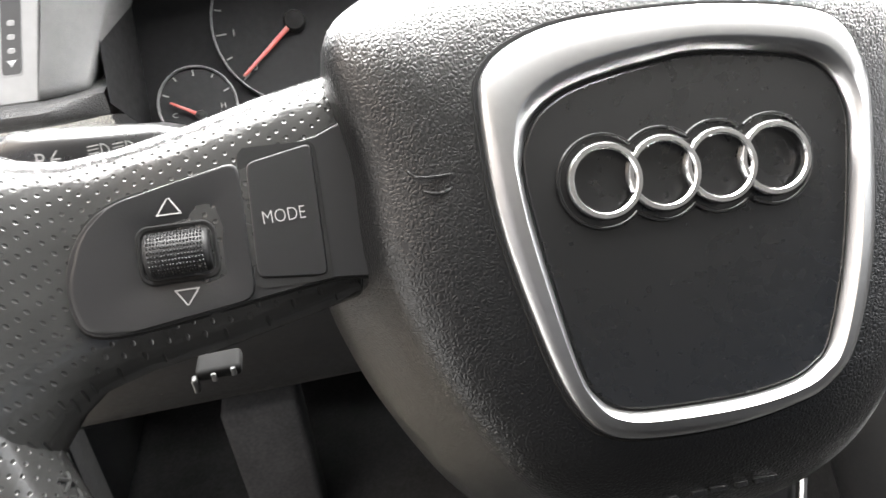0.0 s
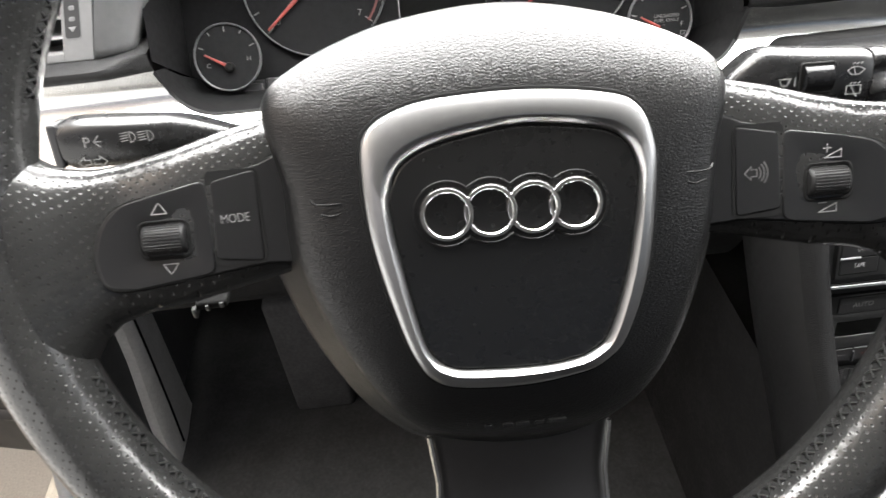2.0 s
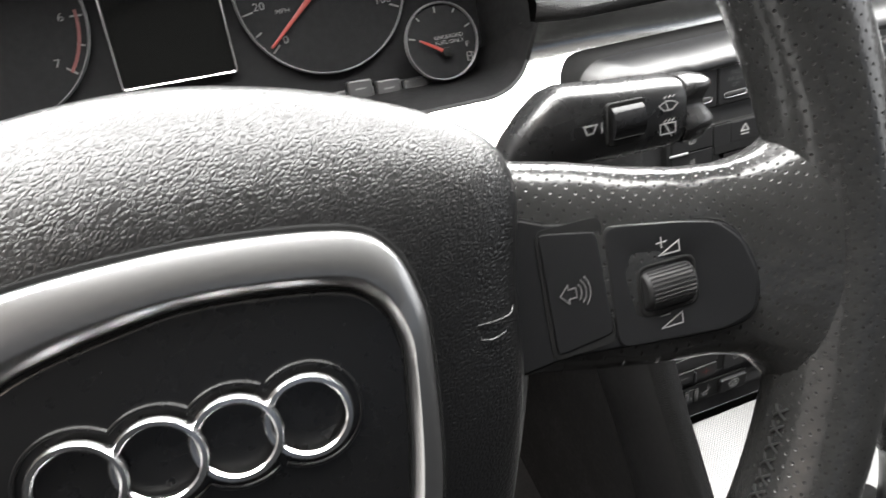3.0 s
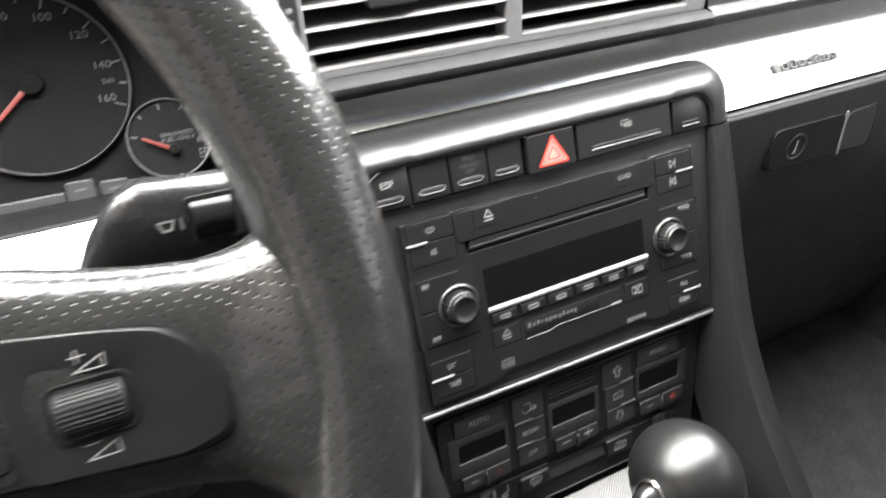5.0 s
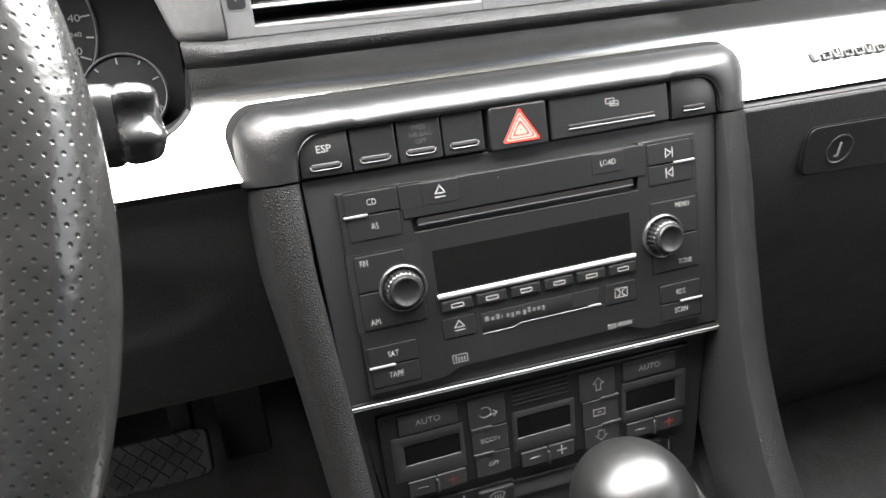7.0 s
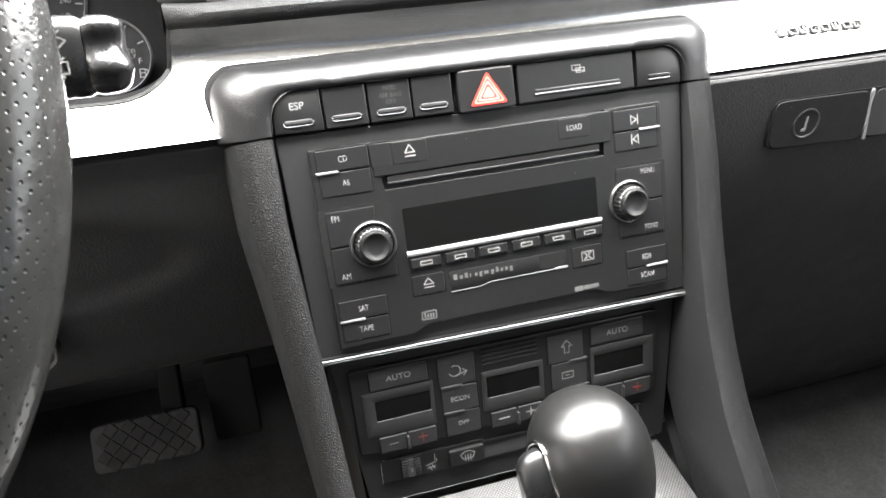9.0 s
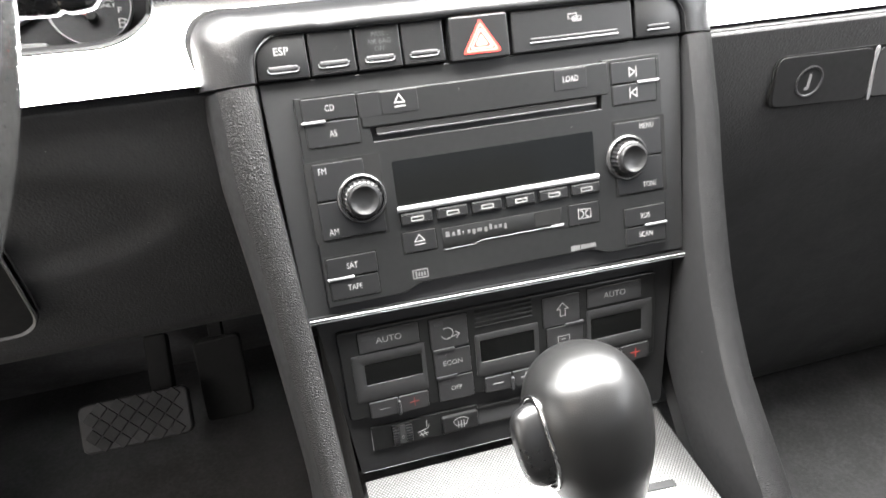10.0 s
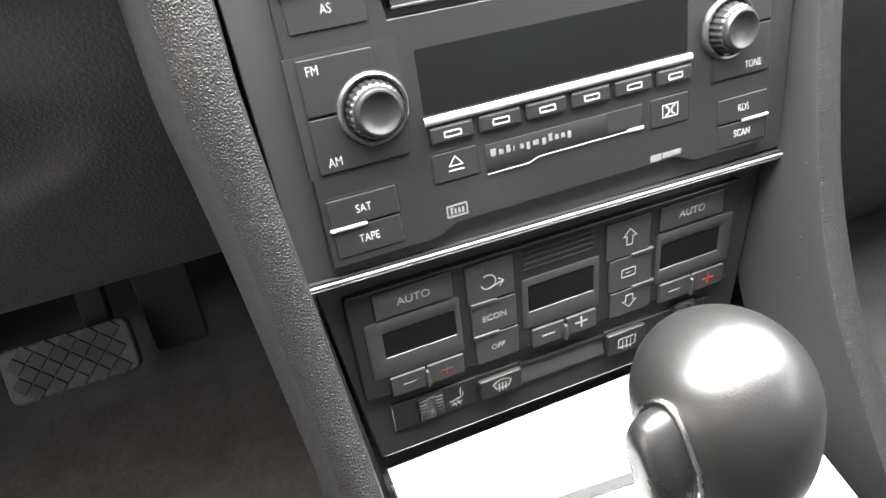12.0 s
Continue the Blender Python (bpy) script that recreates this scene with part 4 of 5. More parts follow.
rotary(-76.6, 64.0, 13.2)
rotary(77.6, 62.6, 13.2)
part("display", plate(-58.5, 57.5, 56.8, 80.5, -4, -0.4, 1.0, 0.05), DISPLAY, radio, "dark unlit display window")
part("display_bar", tube([(-59, 54.6, 0.0), (59, 54.6, 0.0)], 1.65, 16, flat=0.8), ALU_PAINT, radio, "bright bar under the display")
for k in range(6):
    x = -58 + 19.9 * k
    b = part("preset_key", plate(x, x + 17.6, 45.6, 52.2, -4, 1.0, 0.8, 0.9), BUTTON, radio)
    part("key_window", frame_ring(rrect(x + 5.4, x + 12.6, 47.4, 50.0, 0.6, 3), rrect(x + 6.0, x + 12.0, 48.0, 49.4, 0.3, 3), [(0, 0.6), (0, 1.15), (1, 1.15), (1, 0.6)]), DIM, b)
tj = labelled("", -58.4, -40, 30.4, 41.6, z1=0.0)
lines([[(-52, 36), (-46.4, 36), (-49.2, 39.6), (-52, 36)], [(-52, 34.2), (-46.4, 34.2)]], 0.5, 0.15, tj)
tape = part("tape_flap", slab([(-36.5, 29.4), (-18, 29.4), (-14, 31), (35, 31), (35, 40.4), (-36.5, 40.4)], -4, -0.25, 0.2), RADIO, radio)
part("flap_edge", tube([(-36.5, 28.6, -0.3), (-18.4, 28.6, -0.3), (-14.2, 30.2, -0.3), (35.4, 30.2, -0.3)], 0.3, 6), EMBOSS, tape)
part("flap_end", plate(27.5, 35.5, 29.8, 31.2, -3, 0.2, 0.5, 0.2), ALU_PAINT, tape)
x = -34.5
for k, w in enumerate((2.9, 2.3, 2.3, 0.8, 0, 2.0, 2.1, 3.4, 2.2, 2.1, 2.1, 2.1, 2.1)):
    if w:
        part("name_bar", plate(x, x + w * 0.78, 35.3 - (k in (6, 8, 12)) * 0.9, 37.3 + (k in (0, 2, 9)) * 1.0, -1.6, -0.12, 0.3, 0.05), EMBOSS, tape)
    x += w + (0.75 if w else 1.4)
part("tape_window", plate(18, 34, 31.8, 40, -2, -0.15, 0.6, 0.05), SLOT, tape)
dk = labelled("", 39, 57.8, 28.6, 40.6, z1=0.0)
lines([[(44.8, 32), (52.4, 32), (52.4, 37.2), (44.8, 37.2), (44.8, 32)]], 0.45, 0.12, dk, DIM)
lines([arc(46.2, 34.6, 1.8, -80, 80, 5), arc(51.0, 34.6, 1.8, 100, 260, 5)], 0.7, 0.14, dk, DIM)
part("maker_mark", plate(38.8, 44.4, 13.6, 16.6, -2, -0.4, 0.3, 0.05), EMBOSS, radio)
part("maker_mark", plate(45.0, 54.6, 14.0, 16.4, -2, -0.4, 0.3, 0.05), EMBOSS, radio)
part("disc_mark", frame_ring(rrect(-55.6, -46.6, 15.2, 20.4, 0.6, 3), rrect(-54.9, -47.3, 15.9, 19.7, 0.3, 3), [(0, -2), (0, -0.4), (1, -0.4), (1, -2)]), EMBOSS, radio)
for k in range(4):
    part("disc_mark", plate(-54.0 + 1.6 * k, -53.0 + 1.6 * k, 16.4, 18.6 + (k == 0) * 0.8, -2, -0.4, 0.2, 0.05), EMBOSS, radio)

strip = thing("trim_strip", RAD, "thin bright metal strip between radio and climate unit", "trim strip")
for d, r, h in ((0.5, 0.62, -2.2), (-1.0, 0.4, -2.5)):
    part("chrome_bead", tube([(-114.6, 1.6 + d, h), (114.2, -2.4 + d, h)], r, 12), ALU_PAINT, strip, "rounded bright bead")
part("strip_base", quad_plate([(-114.8, -0.8), (114.2, -4.8), (114.4, -0.2), (-114.8, 3.8)], -9, -2.6, 0.5, 0.2), WALLP, strip)

climate = thing("climate_control_unit", CLI, "black automatic climate control panel with three displays", "climate control")
part("bezel", quad_plate([(-111, -1), (113, -3.5), (106, -106), (-99, -104)], -22, -5, 1.5, 0.5), PANEL, climate)
part("faceplate", quad_plate([(-101.5, -7), (99, -9), (98, -66), (-101, -64)], -8, -1.6, 2.5, 0.8), RADIO, climate, "slightly raised black control field")
part("bezel_foot_edge", tube([(-97.5, -103.6, -4.6), (104, -106, -4.6)], 0.22, 6), LEDGE, climate)


def screen(x0, x1, y0, y1, fx0, fx1, fy0, fy1):
    f = part("screen_frame", frame_ring(rrect(fx0, fx1, fy0, fy1, 1, 3), rrect(x0, x1, y0, y1, 0.6, 3), [(0, -4), (0, -1.3), (0.12, -1.0), (0.94, -1.1), (1, -1.4), (1, -3)]), CLIMATE, climate)
    part("screen", plate(x0 - 0.4, x1 + 0.4, y0 - 0.4, y1 + 0.4, -4, -1.5, 0.5, 0.05), DISPLAY, f, "dark unlit display")
    part("screen_edge", tube([(x0, y0 - 0.3, -1.2), (x1, y0 - 0.3, -1.2)], 0.22, 6), SATIN, f)


screen(-88.5, -55, -42.8, -29.6, -95.5, -52.5, -53.5, -23)
screen(-19, 15.6, -44.5, -30.2, -22.0, 18.6, -54, -26)
screen(53.6, 88.6, -46.5, -32.4, 51, 96, -54.5, -26)


def cbtn(x0, x1, y0, y1, z1=-0.7, text="", size=4.6, ink=None):
    b = part("climate_button", plate(x0, x1, y0, y1, -5, z1, 0.7, 0.35), CLIMATE, climate)
    part("button_gap", plate(x0 - 0.5, x1 + 0.5, y0 - 0.5, y1 + 0.5, -5, -1.5, 0.9, 0.05), SLOT, b)
    if text:
        letters(text, (x0 + x1) / 2, (y0 + y1) / 2, size, z1 + 0.1, b, ink or DIM)
    return b


b = cbtn(-90, -55, -21.8, -9.2, text="AUTO", size=5.4)
part("lamp_window", plate(-88, -80, -14.2, -11.4, -2, -0.6, 0.4, 0.1), SATIN, b)
b = cbtn(51.5, 88, -24, -11.4, text="AUTO", size=5.4)
part("lamp_window", plate(79, 86, -14.6, -12.4, -2, -0.6, 0.4, 0.1), SATIN, b)
b = cbtn(-88.8, -72.0, -65, -54.4, -0.3)
lines([[(-83, -59.7), (-77.5, -59.7)]], 0.6, -0.2, b, EMBOSS)
b = cbtn(-71.2, -53.6, -65, -54.4, -0.3)
lines([[(-65, -59.6), (-59.6, -59.6)], [(-62.3, -62.3), (-62.3, -56.9)]], 0.7, -0.2, b, RED_DIM)
part("rocker_pin", plate(-72.6, -70.6, -66, -56.5, -2, 1.0, 0.9, 0.6), SATIN, climate)
b = cbtn(-48.6, -25.8, -29.6, -10)
lines([arc(-38.4, -20.2, 3.6, 200, 480, 12), [(-38.6, -23.6), (-31, -21.6), (-33.4, -19.8)], [(-31, -21.6), (-33, -24)]], 0.55, -0.55, b, DIM)
part("rocker_bar", plate(-47.8, -35, -31.4, -29.6, -2, 0.1, 0.6, 0.4), SATIN, b)
b = cbtn(-47.8, -25.4, -48, -31.2, text="ECON", size=4.4)
part("rocker_bar", plate(-47.6, -34.8, -49.4, -47.6, -2, 0.1, 0.6, 0.4), SATIN, b)
b = cbtn(-46.8, -25, -64.8, -49.2, text="OFF", size=4.0)
for b0 in ((-45.8, -14.5), (-45.8, -35.4), (-44.8, -53.6)):
    part("lamp_window", plate(b0[0], b0[0] + 5.4, b0[1], b0[1] + 2.6, -2, -0.6, 0.4, 0.1), SATIN, climate)
for k in range(4):
    part("sensor_slot", plate(-20.8, 15, -11.4 - 3.0 * k, -9.6 - 3.0 * k, -4, -1.5, 0.8, 0.05), SLOT, climate)
    part("sensor_rib", plate(-20.8, 15, -12.3 - 3.0 * k, -11.5 - 3.0 * k, -4, -1.1, 0.3, 0.25), BUTTON, climate)
b = cbtn(-17.8, -0.9, -66, -55.6, -0.3)
lines([[(-12.5, -60.6), (-6.5, -60.6)]], 0.8, -0.2, b)
b = cbtn(0.3, 17.0, -66, -55.6, -0.3)
lines([[(5.6, -60.2), (11.4, -60.2)], [(8.5, -63), (8.5, -57.4)]], 0.9, -0.2, b)
part("rocker_pin", plate(-1.2, 0.8, -67.6, -58.6, -2, 1.0, 0.9, 0.6), SATIN, climate)
b = cbtn(22, 46, -31, -11.6)
lines([[(33, -25), (33, -20.4), (31, -20.4), (34.6, -16.4), (38.2, -20.4), (36.2, -20.4), (36.2, -25), (33, -25)]], 0.5, -0.55, b, DIM)
part("rocker_bar", plate(36, 48.5, -32.4, -30.6, -2, 0.1, 0.6, 0.4), SATIN, b)
b = cbtn(24, 48, -50, -32)
lines([[(31, -43), (31, -38.6), (38.6, -38.6), (38.6, -43), (31, -43)], [(33.6, -40.8), (36, -40.8)]], 0.5, -0.55, b, DIM)
part("rocker_bar", plate(37, 49.8, -51.4, -49.6, -2, 0.1, 0.6, 0.4), SATIN, b)
b = cbtn(25, 48.6, -65.8, -51.2)
lines([[(34, -54.6), (34, -58), (32.2, -58), (36, -61.8), (39.8, -58), (38, -58), (38, -54.6), (34, -54.6)]], 0.5, -0.55, b, DIM)
b = cbtn(54, 73, -67, -56, -0.3)
lines([[(60, -61.5), (66, -61.5)]], 0.7, -0.2, b, DIM)
b = cbtn(74, 93.6, -67, -56, -0.3)
lines([[(81, -61.6), (87, -61.6)], [(84, -64.6), (84, -58.6)]], 0.8, -0.2, b, RED_PLUS)
part("rocker_pin", plate(72.6, 74.4, -68, -58, -2, 1.0, 0.9, 0.6), SATIN, climate)
# lower rail with seat heating and demister keys
for x0, x1 in ((-90, -23.4), (23.8, 90)):
    part("lower_rail", quad_plate([(x0, -90.2 - x0 * 0.0139), (x1, -90.2 - x1 * 0.0139), (x1, -75.0 - x1 * 0.027), (x0, -75.0 - x0 * 0.027)], -6, -3.2, 1.0, 0.5), RADIO, climate, "flat lower key rail")
trough = [(-90.2, -3.6), (-89.4, -3.1), (-88.2, -3.0), (-86, -3.6), (-83, -4.3), (-80.5, -4.75), (-79, -4.8), (-77.8, -4.3), (-77.2, -3.2), (-75.4, -3.1)]
bm = bmesh.new()
rings(bm, [[(x, y - 0.0139 * x, z) for y, z in trough] for x in (-23.4, 0, 23.8)], closed=False)
part("rail_trough", bm, CLIMATE, climate, "glossy hollow between the keys")
for x0 in (-78, 66):
    w = part("heater_wheel", plate(x0, x0 + 13, -88.6, -74.0, -4, -2.4, 1.2, 0.6), SLOT, climate)
    part("wheel_centre", plate(x0 + 4.4, x0 + 8.6, -88.0, -74.8, -3, -2.0, 0.8, 0.4), LEDGE, w)
    for k in range(7):
        for a, c in ((0.6, 4.4), (8.6, 12.4)):
            part("wheel_rib", plate(x0 + a, x0 + c, -87.6 + 1.85 * k, -86.4 + 1.85 * k, -3, -1.4 + 0.5 * math.sin(math.pi * k / 6), 0.3, 0.3), BUTTON, w)
    letters("0", x0 + 6.5, -83.2, 3.6, -1.9, w, DIM)
    lines([[(x0 - 12, -74.6), (x0 - 12.2, -88.4)]] if x0 < 0 else [[(x0 + 20, -78), (x0 + 20.2, -90)]], 0.3, -3.15, climate, DULL, "rail_line")
lines([arc(-57, -80.2, 2.0, 20, -60, 4) + [(-58.6, -82.4)], [(-56, -76.4), (-56.4, -80.6)], [(-60.4, -84), (-58.8, -87)], [(-58.2, -83.6), (-56.8, -86.6)], [(-61, -85.6), (-56, -84.8)], [(-62, -83.2), (-57.4, -82.4)]], 0.5, -3.1, climate, DIM, "heated_seat_sign")
b = part("demister_key", plate(-47, -24.2, -88, -76.4, -4, -0.8, 1.2, 0.8), BUTTON, climate)
lines([[(-38.4, -83.6), (-40, -80.4)] + arc(-35.2, -84.5, 6.3, 140, 40, 6) + [(-30.6, -80.4), (-32, -83.6), (-38.4, -83.6)]] + [[(-37 + 1.8 * k, -85.4), (-37 + 1.8 * k, -80.8)] for k in range(3)], 0.5, -0.65, b, DIM)
b = part("demister_key", plate(24.6, 47.4, -91.2, -77.4, -4, -0.8, 1.2, 0.8), BUTTON, climate)
lines([[(31, -87), (31, -81.4), (41, -81.4), (41, -87), (31, -87)]] + [[(33.5 + 2.4 * k, -88.4), (33.5 + 2.4 * k, -83)] for k in range(3)], 0.5, -0.65, b, DIM)

# ---- steering wheel ----
WH = panel((DRIVER_X, 0.147, 0.688), 32.5, -1.5)
wheel = thing("steering_wheel", WH, "three-spoke steering wheel in perforated black leather", "steering wheel")
CX, CY, CH, RR, TR = -1.4, 4.1, 3.0, 167.5, 15.2


def rim_radius(a):
    """The grip swells at ten and two o'clock."""
    return TR * (1 + 0.05 * math.exp(-((a - 35) / 14) ** 2) + 0.05 * math.exp(-((a - 145) / 14) ** 2))


N, M = 160, 28
loops = []
for i in range(N + 1):
    a = 360 * i / N
    c, s = math.cos(radians(a)), math.sin(radians(a))
    tr = rim_radius(a % 360)
    loops.append([(CX + c * (RR + tr * math.cos(2 * math.pi * k / M)), CY + s * (RR + tr * math.cos(2 * math.pi * k / M)), CH + tr * 1.05 * math.sin(2 * math.pi * k / M)) for k in range(M)])
bm = bmesh.new()
rings(bm, loops, False, False, uv=lambda i, k: (i * 2 * math.pi * 0.1675 / N, k * 2 * math.pi * 0.0152 / M))
part("rim", bm, LEATHER, wheel, "perforated black leather rim, worn shiny")
# seam along the inside of the lower rim
bm = bmesh.new()
for a0, a1 in ((96, 165), (200, 262), (278, 340)):
    n = int((a1 - a0) * 152 / 57.3 / 4.6)
    for k in range(n):
        a = a0 + (a1 - a0) * (k + 0.5) / n
        for slant in (-1, 1):
            pts = []
            for share, ph in ((-1, 165), (-0.35, 169), (0.35, 174), (1, 178)):
                c, s = math.cos(radians(a + 0.62 * slant * share)), math.sin(radians(a + 0.62 * slant * share))
                q = TR + (0.75 if abs(share) < 0.5 else 0.1)
                pts.append((CX + c * (RR + q * math.cos(radians(ph))), CY + s * (RR + q * math.cos(radians(ph))), CH + q * 1.05 * math.sin(radians(ph))))
            tube(pts, 0.42, 5, bm=bm)
tagged(part("seam_stitches", bm, THREAD, wheel, "black cross stitches on the rim's inner side"), kind="stuff")

# side spokes: rounded sections from the hub out into the rim
for side in (-1, 1):
    secs = [(66, -20, 34, 10), (76, -21, 33, 11), (92, -24.5, 29.5, 11.5), (108, -28, 25, 11.5), (124, -30.5, 21.5, 11), (136, -34, 20.0, 11), (142, -39, 20.4, 12.2), (147, -46, 21.4, 13.4), (151, -53, 23.2, 14.6), (155, -62, 26, 15.6), (159, -72, 32, 16.0)]
    loops = []
    for u, v0, v1, t in secs:
        n, lp = 36, []
        for k in range(n):
            b = 2 * math.pi * k / n
            cb, sb = math.cos(b), math.sin(b)
            v = (v0 + v1) / 2 + (v1 - v0) / 2 * math.copysign(abs(cb) ** 0.55, cb)
            h = -16 + t + t * math.copysign(abs(sb) ** 0.75, sb)
            lp.append((side * u, v, h))
        loops.append(lp)
    bm = bmesh.new()
    lay = bm.loops.layers.uv.verify()
    rings(bm, loops)
    for f in bm.faces:
        for lp in f.loops:
            lp[lay].uv = (lp.vert.co.x, lp.vert.co.y - lp.vert.co.z)
    part("side_spoke", bm, LEATHER, wheel, "leather-covered side spoke")

    # control field set into the spoke
    out = [(62, 21.5), (80, 17.6), (96, 14.4), (112, 10.8), (124, 8.4), (131, 4.6), (136, -3), (137.2, -12), (135, -18.6), (128, -20.6), (112, -19.2), (95, -16.8), (80, -15), (62, -13)]
    outl = ccw([(side * x, y) for x, y in spline(out, 3)])
    part("field_seam", slab(offset(outl, -0.7), 0, 5.9, 0.3), SLOT, wheel)
    rx, ry = (113.2, -4.4) if side < 0 else (109.8, -4.8)
    fld = part("control_field", slab(outl, 0, 6.6, 0.3), FIELD, wheel, "black control field with a thumb roller")
    ins = 0.0 if side < 0 else 3.8
    rim_pts = rounded([(side * x, y) for x, y in ((97.9 - ins, 14.0), (114, 10.6), (126, 7.8), (133, 1.5), (136.8, -9), (135.2, -18.4), (126, -20.4), (98.2 - ins, -16.8))], 3.0)
    dish = []
    for x, y in rim_pts:
        d = Vector((x - side * rx, y - ry))
        q = (abs(d.x / 8.8) ** 4 + abs(d.y / 6.8) ** 4) ** 0.25
        dish.append((side * rx + d.x / q, ry + d.y / q))
    part("dished_panel", frame_ring(rim_pts, dish, [(0, 5), (0, 7.0), (0.03, 7.25), (0.07, 7.25), (0.94, 6.8), (1, 6.65), (1, 5)]), FIELD, fld)
    b = part("side_button", quad_plate([(side * (81.5 - ins), 16.0), (side * (96.2 - ins), 13.2), (side * (97.2 - ins), -12.4), (side * (81.8 - ins), -14.0)], 3, 7.15, 1.8, 0.3), FIELD, fld)
    part("button_gap", frame_ring(rrect(*sorted((side * (80.6 - ins), side * (97.9 - ins))), -15.0, 16.6, 2.2, 4), rrect(*sorted((side * (82.6 - ins), side * (95.6 - ins))), -12.0, 12.4, 1.2, 4), [(0, 5.0), (0, 6.82), (1, 6.82), (1, 5.0)]), SLOT, fld)
    if side < 0:
        letters("MODE", -89.6, 0.6, 4.3, 7.25, b, DIM, spin=1.5, stretch=0.8, bold=-0.05)
    else:
        lines([[(80.8, 0.2), (83.0, 2.4), (83.0, 1.3), (85.0, 1.3), (85.0, -1.0), (83.0, -1.0), (83.0, -2.1), (80.8, 0.2)], arc(83.6, 0.1, 2.8, -40, 40, 5), arc(83.6, 0.1, 4.0, -42, 42, 5), arc(83.6, 0.1, 5.2, -40, 40, 5)], 0.34, 7.25, b, EMBOSS)
    # thumb roller
    part("roller_well", frame_ring(rrect(*sorted((side * (rx - 8.6), side * (rx + 8.6))), ry - 6.6, ry + 6.6, 3.0, 5), rrect(*sorted((side * (rx - 7.2), side * (rx + 7.2))), ry - 5.1, ry + 5.1, 2.0, 5), [(0, 6), (0, 7.0), (0.25, 7.2), (0.7, 7.0), (1, 5.7)]), SLOT, fld)
    bm = bmesh.new()
    lp = []
    for e, q in ((-7.0, 0.80), (-6.6, 0.93), (-5.6, 1.0), (5.6, 1.0), (6.6, 0.93), (7.0, 0.80)):
        lp.append([(side * rx + e, ry + 5.2 * q * math.cos(2 * math.pi * k / 48), 5.3 + 4.9 * q * math.sin(2 * math.pi * k / 48)) for k in range(48)])
    rings(bm, lp)
    roll = part("thumb_roller", bm, WALLP, fld, "knurled black thumb roller")
    bm = bmesh.new()
    for k in range(17):
        for b in range(28, 156, 11):
            x, cb, sb = side * rx - 5.6 + 0.7 * k, math.cos(radians(b)), math.sin(radians(b))
            cell = []
            for d, da, r in ((-0.26, -3.6, 4.85), (0.26, -3.6, 4.85), (0.26, 3.6, 4.85), (-0.26, 3.6, 4.85)):
                cell.append(bm.verts.new(mm(x + d, ry + (r + 0.35) * math.cos(radians(b + da)), 5.3 + r * math.sin(radians(b + da)))))
            tip = bm.verts.new(mm(x, ry + 5.65 * cb, 5.3 + 5.35 * sb))
            for q in range(4):
                bm.faces.new((cell[q], cell[(q + 1) % 4], tip))
    tagged(part("roller_knurl", bm, WALLP, roll, smooth=False), kind="stuff")
    if side < 0:
        lines([[(-116.4, 4.2), (-111.4, 4.2), (-113.6, 8.0), (-116.4, 4.2)]], 0.32, 7.05, fld, DIM)
        lines([[(-115.0, -12.6), (-110.0, -12.6), (-112.8, -16.2), (-115.0, -12.6)]], 0.32, 7.05, fld, DIM)
    else:
        lines([[(108.4, 3.2), (114.2, 3.2), (114.2, 5.8), (108.4, 3.2)], [(108.0, 6.4), (110.6, 6.4)], [(109.3, 5.1), (109.3, 7.7)]], 0.34, 7.05, fld, DIM)
        lines([[(106.6, -15.2), (112.8, -15.2), (112.8, -12.4), (106.6, -15.2)], [(106.8, -12.0), (109.2, -12.0)]], 0.34, 7.05, fld, DIM)

# lower spoke with bright edges
loops = []
for v, w, h in ((-70, 40, -2), (-88, 34, -4), (-105, 32, -6), (-125, 33, -6), (-142, 38, -3), (-156, 48, 0)):
    loops.append([(x * w, v, h + z) for x, z in ((-1, -8), (-1, 0), (-0.93, 3), (-0.8, 4), (0.8, 4), (0.93, 3), (1, 0), (1, -8))])
bm = bmesh.new()
rings(bm, loops)
part("lower_spoke", bm, SATIN, wheel, "black lower spoke")
for s in (-1, 1):
    part("spoke_edge", tube([(s * 33, -86, 0.5), (s * 31.2, -105, -1.5), (s * 32, -125, -1.5), (s * 37, -142, 1.5)], 1.0, 6), ALU, wheel, "thin bright spoke edge")

